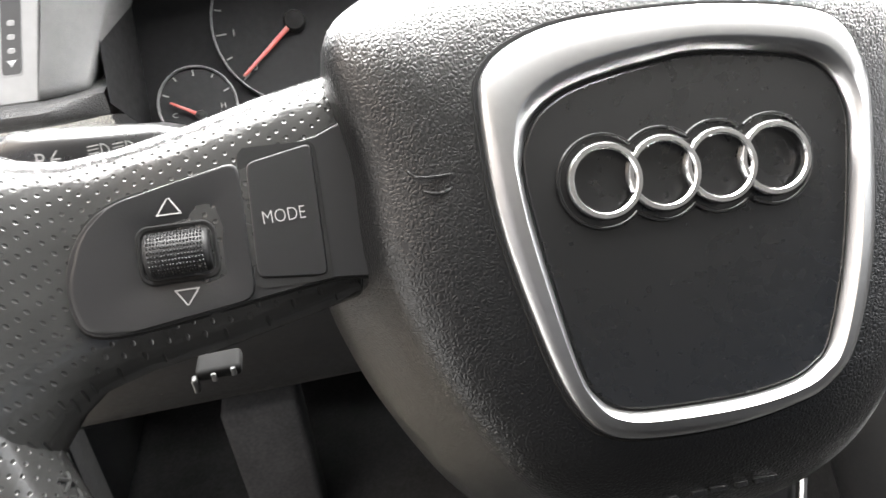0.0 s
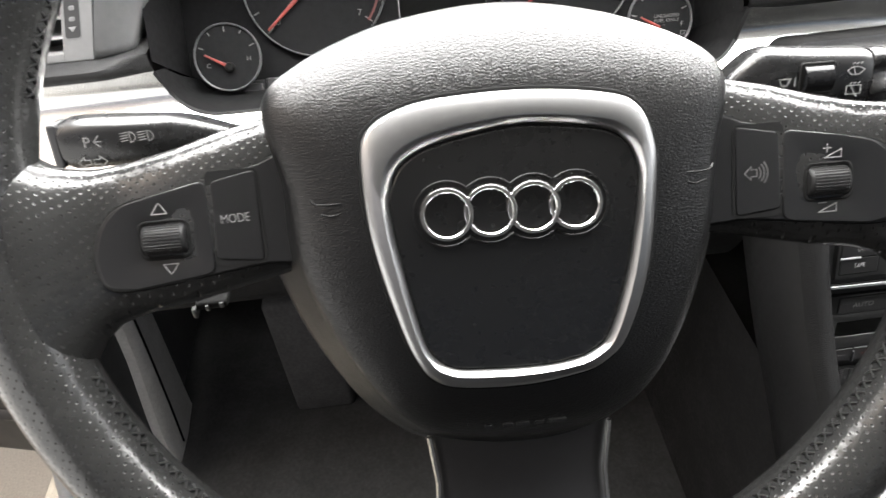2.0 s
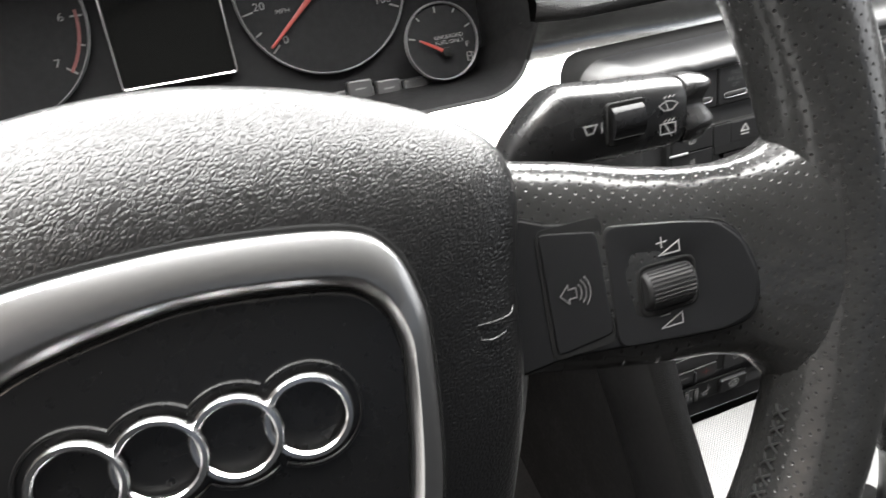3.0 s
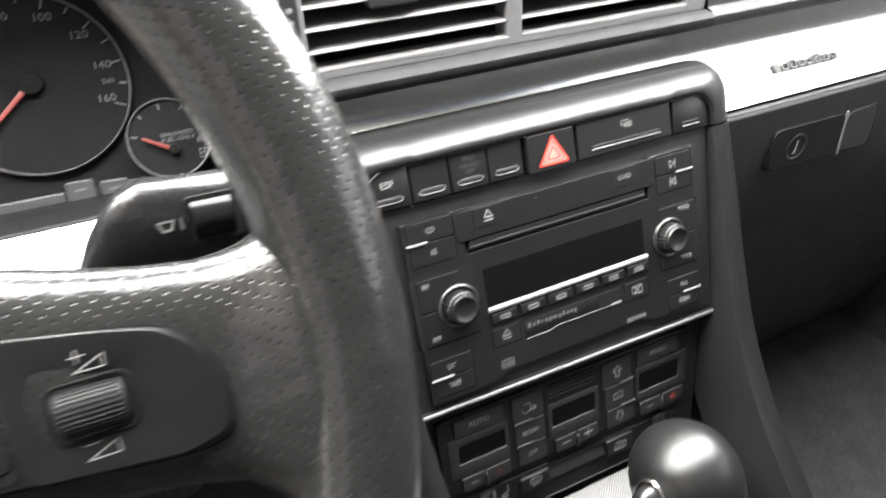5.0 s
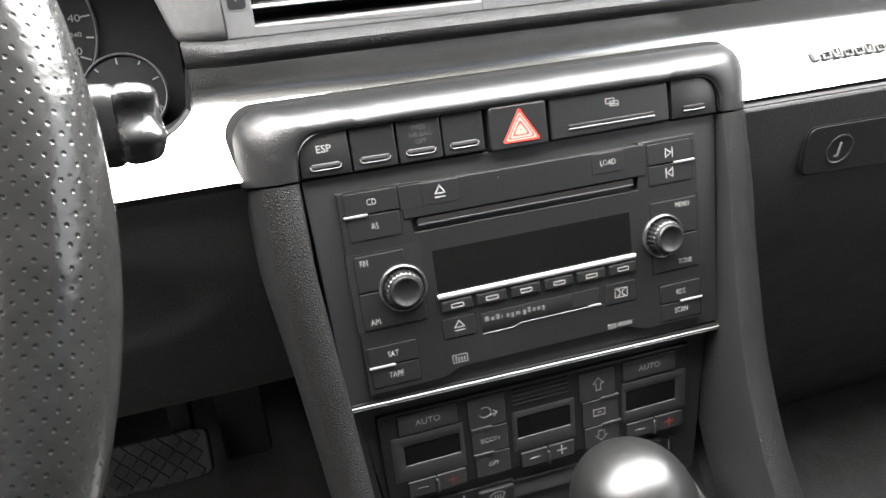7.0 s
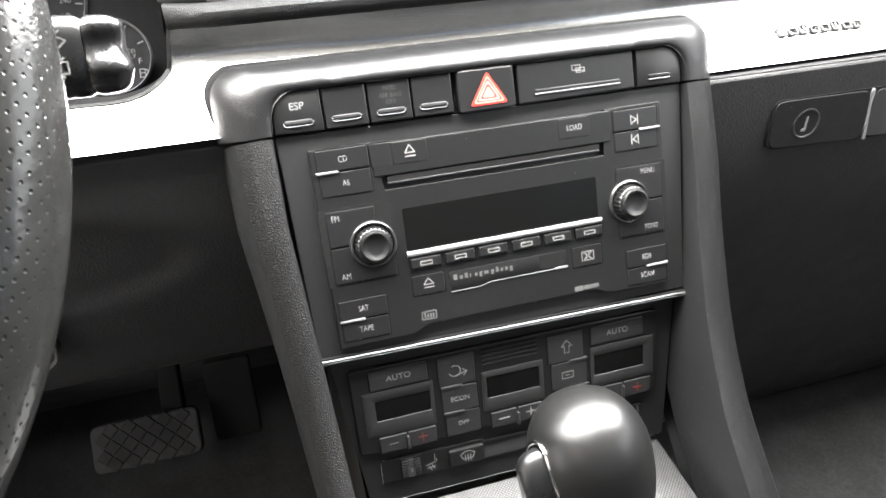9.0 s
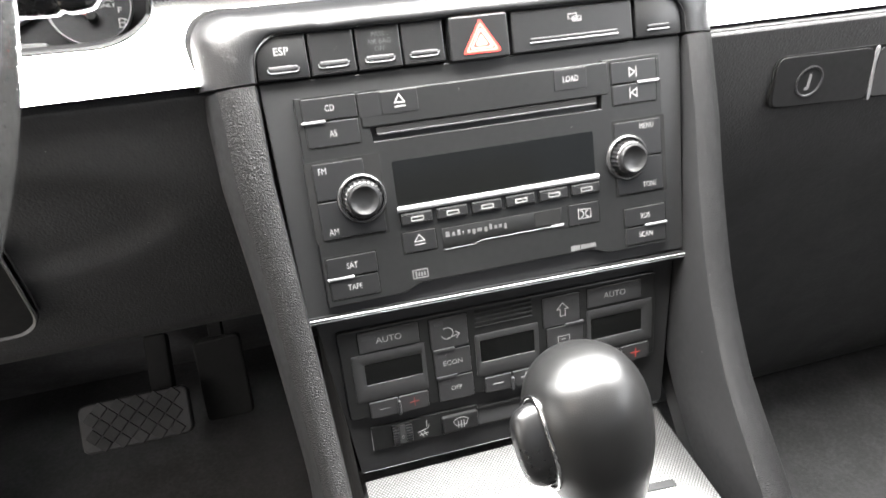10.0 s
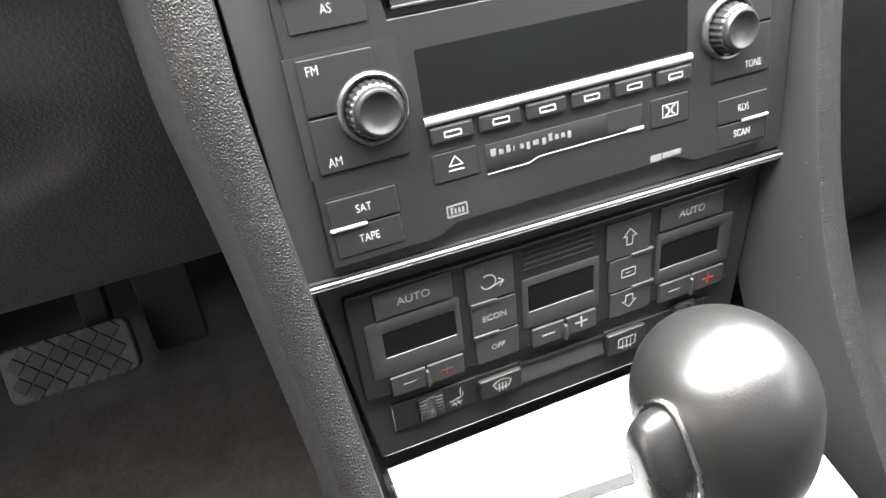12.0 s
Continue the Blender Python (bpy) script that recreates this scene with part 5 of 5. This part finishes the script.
# airbag cover
outline = ccw(spline([(-76.5, 36), (-77.3, 11), (-76.4, -15), (-69, -39), (-59.3, -58), (-49, -73.4), (-36.7, -84.3), (-20, -90), (0, -92.5), (20, -90.5), (36, -84), (48.5, -73.4), (59.5, -56), (68, -33), (73, -12), (74.6, 15), (73, 33), (63, 44.5), (41, 54.6), (20, 60.2), (2, 62.4), (-18, 61.4), (-41, 57), (-64, 47.5)], 5))
core = (-1, -14)
loops = []
for s, h, flare, pinch in ((0.97, -34, 5.0, 0), (1.0, -26, 9.0, 0), (1.004, -20, 9.0, 0), (1.004, -10, 6.4, 1.2), (1.002, 0, 3.0, 3.4), (1.0, 8, 1.2, 5.2), (0.996, 11.6, 0.4, 5.8), (0.984, 14.6, 0, 6.0), (0.962, 16.8, 0, 6.0), (0.925, 18.5, 0, 5.6), (0.85, 20.3, 0, 4.5), (0.74, 21.7, 0, 2.0), (0.62, 22.6, 0, 0), (0.4, 23.0, 0, 0)):
    lp = []
    for x, y in scaled(outline, s, core):
        drop = max(0.0, (y - 30) / 30) ** 1.6 * 7 + max(0.0, (-y - 62) / 30) ** 1.5 * 5
        low_q, side_q = max(0.0, min(1.0, (22 - y) / 50)), max(0.0, min(1.0, (42 - y) / 38))
        away = flare * low_q * low_q * (3 - 2 * low_q) - pinch * side_q * side_q * (3 - 2 * side_q)
        away = Vector((x - core[0], (y - core[1]) * 0.55)).normalized() * away
        lp.append((x + away.x, y + away.y, h - (drop if h > 0 else drop * 0.3)))
    loops.append(lp)
bm = bmesh.new()
rings(bm, loops)
cover = part("airbag_cover", bm, HUB, wheel, "grained black airbag cover")
eo = ccw(spline([(-45.9, 15.8), (-44.8, -8.7), (-38.6, -36.4), (-33.5, -50), (-28, -56.3), (-18.6, -58.9), (0, -59.7), (17, -57.6), (26, -54.4), (33.9, -46.1), (41.3, -24.5), (44.7, 5), (44.0, 16), (40.2, 25.4), (31.2, 30.4), (6, 33.5), (-21.6, 33.0), (-35.4, 30.0), (-43.6, 24.6)], 5))
ei = ccw(spline([(-38.4, 2), (-36.6, -14), (-31.8, -40.5), (-28.4, -48.2), (-23, -52), (-14, -53.3), (4, -53.9), (16, -52.8), (23, -50.2), (28.3, -44.6), (34.9, -24.2), (38.9, 0), (38.6, 9), (35, 16), (27, 20), (5.8, 22.8), (-9.3, 21.6), (-24.4, 18.6), (-32.8, 14.4), (-37.0, 8.6)], 5))
part("badge_seam", slab(offset(eo, -1.0), 20, 23.1, 0.3), SLOT, cover)
part("badge_frame", frame_ring(eo, ei, [(0, 20), (0.01, 23.6), (0.04, 24.6), (0.1, 25.1), (0.4, 25.8), (0.7, 26.3), (0.75, 26.1), (0.92, 24.0), (0.98, 23.0), (1, 21.0)]), BADGE, cover, "satin aluminium frame")
bp = part("badge_panel", slab(offset(ei, 0.35), 20, 23.5, 0.5), PLATE, cover, "smooth black badge panel")
for k, x in enumerate((-21.1, -7.6, 5.8, 18.9)):
    y = -2.2
    # raised beads added to catch the highlight of each ring's recess edge
    run = [a for a in range(0, 361, 6) if all(math.hypot(x + 10.1 * math.cos(radians(a)) - o, 10.1 * math.sin(radians(a))) > 10.0 for o in (-21.1, -7.6, 5.8, 18.9) if o != x)]
    for a0, a1 in ((0, 180), (180, 360)):
        side_run = [a for a in run if a0 <= a <= a1]
        part("ring_glint_lip", tube([(x + 10.1 * math.cos(radians(a)), y + 10.1 * math.sin(radians(a)), 24.0) for a in side_run], 0.42, 6), PLATE, bp)
    bm = bmesh.new()
    loops = []
    for q in range(73):
        a = 2 * math.pi * q / 72
        tilt = 0.35 * math.cos(a)
        c, s = math.cos(a), math.sin(a)
        loops.append([(x + c * r, y + s * r, 24.9 + h + tilt) for r, h in ((6.75, -0.9), (6.75, 0.6), (7.1, 1.0), (8.0, 1.0), (8.45, 0.4), (8.45, -0.9))])
    rings(bm, loops, False, False)
    part("badge_ring", bm, CHROME, bp, "chrome ring")
for s, y, base in ((-1, 3.4, 21.8), (1, 3.6, 20.8)):
    cx = -56.4 if s < 0 else 58.2
    part("horn_sign", tube(spline([(cx - 6.0, y + 2.4, base + s * 0.3), (cx - 4.6, y + 0.7, base), (cx, y + 0.2, base + 0.1), (cx + 4.6, y + 0.7, base - 0.1), (cx + 6.0, y + 2.4, base - 0.3 - s * 0.3)], 3, False), 0.32, 6), HUB, cover, "raised horn sign")
    part("horn_sign", tube(spline([(cx - 3.2, y - 2.6, base), (cx, y - 3.4, base + 0.1), (cx + 3.2, y - 2.6, base - 0.1)], 4, False), 0.32, 6), HUB, cover)

for x0, x1 in ((-14, -11.5), (-8, -4.5), (-3.5, 1), (3, 6), (7.5, 13.5)):
    part("embossed_mark", plate(x0, x1, -76.2, -74.8, 14, 19.4, 0.3, 0.2), HUB, cover)

# ---- steering column and stalks ----
bm = bmesh.new()
loops = []
for y, w, z0, z1 in ((150, 38, 604, 672), (190, 56, 580, 672), (235, 70, 560, 671), (262, 74, 555, 664), (285, 72, 550, 640), (330, 62, 545, 618), (470, 64, 540, 600)):
    loops.append([(91.5 + w * math.copysign(abs(math.cos(b)) ** 0.6, math.cos(b)), y, (z0 + z1) / 2 + (z1 - z0) / 2 * math.copysign(abs(math.sin(b)) ** 0.6, math.sin(b))) for b in [2 * math.pi * k / 32 for k in range(32)]])
rings(bm, loops)
whole("steering_column_shroud", bm, SATIN, Matrix(), "black plastic shroud round the steering column", "column shroud")
lever = thing("column_lever", Matrix(), "small black column adjusting lever with white signs", "lever")
part("handle", box3(-0.0360, -0.0225, 0.168, 0.177, 0.6268, 0.6312, 0.0015), SLOT, lever)
part("lever_tip", box3(-0.0375, -0.0355, 0.1665, 0.1695, 0.624, 0.6295, 0.0008), LEDGE, lever)
part("lever_sign", box3(-0.0315, -0.0300, 0.1672, 0.1682, 0.627, 0.630, 0.0003), EMBOSS, lever)
part("lever_sign", box3(-0.0255, -0.0240, 0.1672, 0.1682, 0.628, 0.631, 0.0003), EMBOSS, lever)


def stalk(name, m, side, label, secs):
    """A column stalk: x runs outwards from the label; the arm tapers to the shroud."""
    st = thing(name, m, label, "stalk", "column stalks")
    loops = []
    for x, hv, hd, z, yc in secs:
        lp = []
        for k in range(28):
            b = 2 * math.pi * k / 28
            cb, sb = math.cos(b), math.sin(b)
            lp.append((side * x, yc + hv * math.copysign(abs(cb) ** (0.55 if cb > 0 else 0.85), cb), z - hd * 0.6 + hd * 0.8 * math.copysign(abs(sb) ** 0.6, sb)))
        loops.append(lp)
    bm = bmesh.new()
    rings(bm, loops)
    part("arm", bm, STALK, st, "satin black arm")
    return st


sr = stalk("wiper_stalk", panel((0.257, 0.2125, 0.676), 20, -1.5), 1, "black wiper stalk with white signs behind the wheel",
           [(-112, 5, 6, -26, -46), (-84, 5, 6, -24, -44), (-68, 6, 7, -19, -31), (-62, 7.2, 8, -15, -19), (-56, 8.8, 9.4, -11.5, -9.5), (-49, 11.4, 11, -8, -3.2), (-43, 13.4, 12, -5.6, 0.2), (-37, 14.4, 12.5, -4.5, 1.0), (-20, 13.8, 13, -3, 0.2), (0, 13.2, 13, -2.6, -0.6), (5.0, 13, 12.6, -2.6, -0.7), (7.4, 11.6, 11.6, -3, -0.7)])
w = part("roller_well", plate(-25.5, -10.4, -6.6, 8.6, -3, 0.6, 1.5, 0.3), SLOT, sr)
bm = bmesh.new()
rings(bm, [[(x, 1.2 + 7.0 * math.cos(2 * math.pi * k / 32), -3 + 6.6 * math.sin(2 * math.pi * k / 32)) for k in range(32)] for x in (-24, -23.4, -12.4, -11.8)])
part("interval_roller", bm, GLOSS, sr, "glossy black interval roller")
bm = bmesh.new()
loops = []
for x, hv, hd in ((7.0, 9, 9), (7.8, 12.2, 11.4), (9.5, 12.8, 12.2), (11.6, 12.7, 12.2), (13.6, 12.4, 12.0), (15.2, 12.1, 11.6), (16.4, 11.6, 11.0), (17.4, 10.8, 10.2), (18.2, 9.8, 9.2), (18.8, 8, 7.6), (19.2, 5, 5)):
    lp = []
    for k in range(96):
        b = 2 * math.pi * k / 96
        cb, sb = math.cos(b), math.sin(b)
        v = hv * math.copysign(abs(cb) ** 0.75, cb)
        waist = math.cos(math.pi * max(-1.4, min(1.2, (v - 2.5) / 7.5))) * (1.9 if sb > 0 else 1.0) * min(1.0, (x - 6) / 4)
        lp.append((x - 0.75 * waist * max(0, x - 8) / 11, v - 0.7, -9 + hd * 0.75 * math.copysign(abs(sb) ** 0.65, sb) - waist * 0.8))
    loops.append(lp)
rings(bm, loops)
part("end_switch", bm, COLLAR, sr, "glossy waisted end switch")
for dy, kind in ((4.2, 0), (-4.2, 1)):
    if kind == 0:
        segs = [arc(0, dy - 6.0, 7.4, 130, 50, 6) + [(2.2, dy - 2.6), (-2.2, dy - 2.6), (-4.7, dy - 0.4)], [(0, dy - 2.8), (-1.6, dy + 1.6)]]
    else:
        segs = [[(-4, dy - 2.6), (4, dy - 2.6), (4, dy + 2.0), (-4, dy + 2.0), (-4, dy - 2.6)], [(2, dy - 4.0), (-1.6, dy + 1.6)]]
    segs += [[(-2.2, dy + 3.0), (-1.2, dy + 3.6)], [(0, dy + 3.0), (0.9, dy + 3.6)], [(2.2, dy + 3.0), (3.0, dy + 3.6)]]
    segs = [[(x * 0.8 - 1.0, dy + (y - dy) * 0.8) for x, y in seg] for seg in segs]
    lines(segs, 0.5, 0.35, sr)
lines([[(-34.6, 2.4), (-29.6, 2.4), (-31, -0.4), (-33.4, -0.4), (-34.6, 2.4)], [(-27.6, 2.6), (-27.6, -0.6)]], 0.6, 0.2, sr, WHITE)
sl = stalk("indicator_stalk", panel((-0.070, 0.217, 0.685), 20, -1.5), -1, "black light and indicator stalk with white signs behind the wheel",
           [(-100, 4, 5, -14, -20), (-68, 4.5, 6.5, -11, -10), (-53, 6.2, 9, -8, -6.4), (-43, 8.4, 11, -5, -4.4), (-33, 9.8, 12, -3.4, -3.2), (-14, 10.4, 12.6, -2.8, -2.6), (0, 10.8, 12.8, -2.6, -2.2), (10.5, 10.8, 12.4, -2.6, -2.0), (13.4, 9.4, 11.4, -3, -2)])
letters("P", -1.6, -0.8, 6.2, 0.4, sl)
lines([[(1.6, -0.4), (3.6, 1.8)], [(1.6, -0.6), (4.2, -0.6)], [(1.6, -0.8), (3.6, -2.8)]], 0.5, 0.4, sl)
for x in (15.2, 22.6):
    lines([arc(x + 1.2, 0.2, 2.2, 90, -90, 6) + [(x + 1.2, 2.4)]] + [[(x - 2.6, 1.9 - 1.1 * k), (x + 0.2, 2.2 - 1.1 * k)] for k in range(4)], 0.42, 0.35, sl)
lines([[(-7.0, -9.0), (-4.2, -6.6), (-4.2, -8.0), (-1.8, -8.0), (-1.8, -10.0), (-4.2, -10.0), (-4.2, -11.4), (-7.0, -9.0)], [(5.0, -9.0), (2.2, -6.6), (2.2, -8.0), (-0.4, -8.0), (-0.4, -10.0), (2.2, -10.0), (2.2, -11.4), (5.0, -9.0)]], 0.4, 0.4, sl)
part("end_switch", plate(-17.5, -13.0, -11, 7.6, -14, -1.0, 1.5, 1.2), SATIN, sl)

# ---- gear selector ----
plate_m = Matrix.Translation((BODY_X, 0.10, 0.372))
bm = bmesh.new()
lay = bm.loops.layers.uv.verify()
widths = [(-120, 80), (0, 92), (60, 97.5), (100, 98.2), (112, 98.5), (116, 98.5), (120, 98.5), (124, 98.5), (128, 98.5), (132, 98.5), (136, 98.5)]
cols = [[bm.verts.new(mm(w * (k / 8 - 1), y, 0.0015 * max(0, y - 108) ** 2)) for k in range(17)] for y, w in widths]
for c, d in zip(cols, cols[1:]):
    for k in range(16):
        f = bm.faces.new((c[k], c[k + 1], d[k + 1], d[k]))
        for lp in f.loops:
            lp[lay].uv = (lp.vert.co.x, lp.vert.co.y)
low = [bm.verts.new(mm(x, y, -12)) for x, y in ((-80, -120), (80, -120), (92, 0), (98.5, 134), (-98.5, 134), (-92, 0))]
bm.faces.new(low[::-1])
sp = whole("selector_plate", bm, PLATE_MESH, plate_m, "bright aluminium selector plate with a fine mesh pattern", "selector plate")
part("selector_slot", quad_plate([(-42, 88), (46, 80.5), (46, 86), (-42, 93.5)], -4, 0.5, 0.6, 0.1), BOWLP, sp, "grey gate strip across the plate")
part("selector_slot", quad_plate([(58, 79.5), (78, 78), (78, 83), (58, 84.5)], -4, 0.5, 0.6, 0.1), BOWLP, sp)
part("gate", plate(-14, 14, -20, 55, -6, 0.5, 6, 0.1), SLOT, sp)
sel = thing("gear_selector", Matrix.Translation((0.4368, 0.1609, 0.4818)) @ pose(0, 0, 0, -18, -9, 0), "black leather automatic gear selector with a side release button", "gear selector")
prof = [(r * 0.93, h * (0.96 if h > 0 else 1)) for r, h in [(0.5, 31.5), (8, 30.6), (16, 27.6), (22.5, 22.8), (27.5, 15.6), (30.4, 7), (31.2, -2), (30.8, -12), (29.2, -22), (26.6, -31), (23.8, -39), (21.2, -47), (19.4, -55), (18.4, -70), (18.6, -92), (19.4, -112)]]
prof = spline(prof, 3, False)
bm = bmesh.new()
loops = []
for r, h in prof:
    loops.append([(r * math.cos(2 * math.pi * k / 48), r * 1.06 * math.sin(2 * math.pi * k / 48), h) for k in range(48)])
rings(bm, loops)
part("grip", bm, KNOB, sel, "worn black leather grip")
bm = bmesh.new()
rings(bm, [[(-17 - t, -6 + w * math.cos(2 * math.pi * k / 40), -6 + hgt * math.sin(2 * math.pi * k / 40) + lean) for k in range(40)] for t, w, hgt, lean in [(0, 10.6, 21, 0)] + [(9 + 11 * math.sin(radians(q)), 10.6 * math.cos(radians(q)) ** 0.4, 21 * math.cos(radians(q)) ** 0.4, 0.8 * q / 90) for q in (0, 15, 30, 42, 54, 64, 73, 80, 85, 88.5)]])
part("release_button", bm, STALK, sel, "satin black release button")
bm = bmesh.new()
pts = []
for k in range(40):
    b = 2 * math.pi * k / 40
    y, z = -6 + 12.6 * math.cos(b), -6 + 23.2 * math.sin(b)
    r = np.interp(z, [h for _, h in prof][::-1], [q for q, _ in prof][::-1])
    x = -math.sqrt(max(20.0, r * r - (y / 1.06) ** 2))
    pts.append((x - 0.2, y, z))
part("button_trim", tube(pts, 1.05, 8, closed=True, bm=bm), CHROME, sel, "chrome ring round the button")

# ---- pedals ----
ped = thing("brake_pedal", panel((0.127, 0.571, 0.150), 40), "wide grey rubber brake pedal with a crosswise tread", "pedal")
part("pad", plate(-58, 58, -27, 27, -12, 0, 9, 2.5, 5), RUBBER, ped, "rubber pedal pad")
for i in range(-6, 7):
    for j in range(-6, 7):
        x, y = (i + j) * 9.6 + 3, (i - j) * 9.6
        if abs(x) < 51 and abs(y) < 20.5:
            part("tread_block", quad_plate([(x - 8.7, y), (x, y - 8.7), (x + 8.7, y), (x, y + 8.7)], -1, 1.8, 0.7, 0.6), PEDAL, ped)
part("pedal_arm", box3(0.015, 0.04, 0.02, 0.09, -0.045, -0.022, 0.003), SLOT, ped)

acc = thing("accelerator_pedal", panel((0.222, 0.61, 0.15), 22), "black plastic accelerator pedal", "pedal")
part("pad", plate(-27, 27, -52, 48, -14, 0, 6, 2.5, 4), SLOT, acc)
part("pedal_arm", plate(-8, 8, 40, 130, -30, -12, 3, 1.5), SLOT, acc)

# ---- beside the driver ----
bm = bmesh.new()
dl = [(0.60, 0.79), (0.385, 0.76), (0.352, 0.70), (0.346, 0.655), (0.318, 0.60), (0.322, 0.56), (0.34, 0.48), (0.40, 0.40), (0.50, 0.30), (0.62, 0.28)]
rings(bm, [[(x, y * 1000, z * 1000) for y, z in dl] for x in (-262, -240)])
whole("dashboard_end_panel", bm, SOFT, Matrix(), "black end panel of the dashboard by the door", "end panel")
seal = []
for y, z in spline([(0.30, 1.05), (0.40, 0.86), (0.42, 0.70), (0.40, 0.50), (0.37, 0.36), (0.30, 0.22), (0.18, 0.13), (0.0, 0.115)], 5, False):
    seal.append((-300, y * 1000, z * 1000))
whole("door_seal", tube(seal, 11, 10), ALU_PAINT, Matrix(), "grey rubber door seal round the opened door", "door seal")
kick = bmesh.new()
rings(kick, [[(x, 420, 60), (x, 760, 60), (x, 760, 620), (x, 420, 620)] for x in (-318, -300)])
kp = whole("kick_panel", kick, SHELL_DARK, Matrix(), "black kick panel beside the footwell", "panel")
band = bmesh.new()
loops = []
for z, y0, y1 in ((-10, 425, 560), (60, 450, 560), (140, 470, 570), (220, 496, 580), (300, 512, 590), (420, 530, 596), (560, 540, 600)):
    loops.append([(-300, y0, z), (-290, y0 + 2, z), (-285, y0 + 10, z), (-284, (y0 + y1) / 2, z), (-287, y1 - 8, z), (-300, y1, z)])
rings(band, loops)
sb = whole("door_aperture_trim", band, KICK, Matrix(), "grey plastic trim along the door opening with a dark seam", "trim")
seam = [(-283.4, y, z) for y, z in ((486, 60), (500, 120), (512, 180), (521, 230), (530, 290), (544, 400))]
part("seam", tube(seam, 1.6, 6), SLOT, sb)
whole("footrest", box3(-0.135, -0.055, 0.515, 0.575, 0.05, 0.265, 0.008), FOOTREST, Matrix() , "dark grey carpeted footrest block beside the pedals", "footrest")
door = thing("driver_door", Matrix.Translation((-0.37, 0.53, 0)) @ pose(0, 0, 0, 0, 0, -14), "opened driver door with a dark inner panel", "car door")
part("inner_panel", box3(-0.95, 0.0, 0.0, 0.07, -0.07, 0.74, 0.02), SHELL_DARK, door, "dark inner door panel")
part("armrest", box3(-0.80, -0.15, -0.05, 0.01, 0.36, 0.43, 0.018), SOFT, door)
part("speaker_ring", lathe([(88, -4), (88, 6), (82, 9), (74, 5), (70, 0)], 48, caps=False), SATIN, door, at=pose(-0.19, -0.001, 0.13, 90, 0, 0))
part("door_pocket", box3(-0.85, -0.30, -0.045, 0.01, 0.02, 0.20, 0.02), SOFT, door)
tun = sweep_x([(-0.9, 0.05), (-0.9, 0.355), (0.26, 0.355), (0.26, 0.05)], BODY_X - 0.10, BODY_X + 0.10)
for x in (BODY_X - 0.10, BODY_X + 0.10):
    tun.faces.new([tun.verts.new((x, y, z)) for y, z in ((-0.9, 0.05), (-0.9, 0.355), (0.6, 0.355), (0.6, 0.05))])
whole("centre_tunnel", tun, TUNNEL, Matrix(), "dark carpeted centre tunnel", "tunnel", smooth=False)
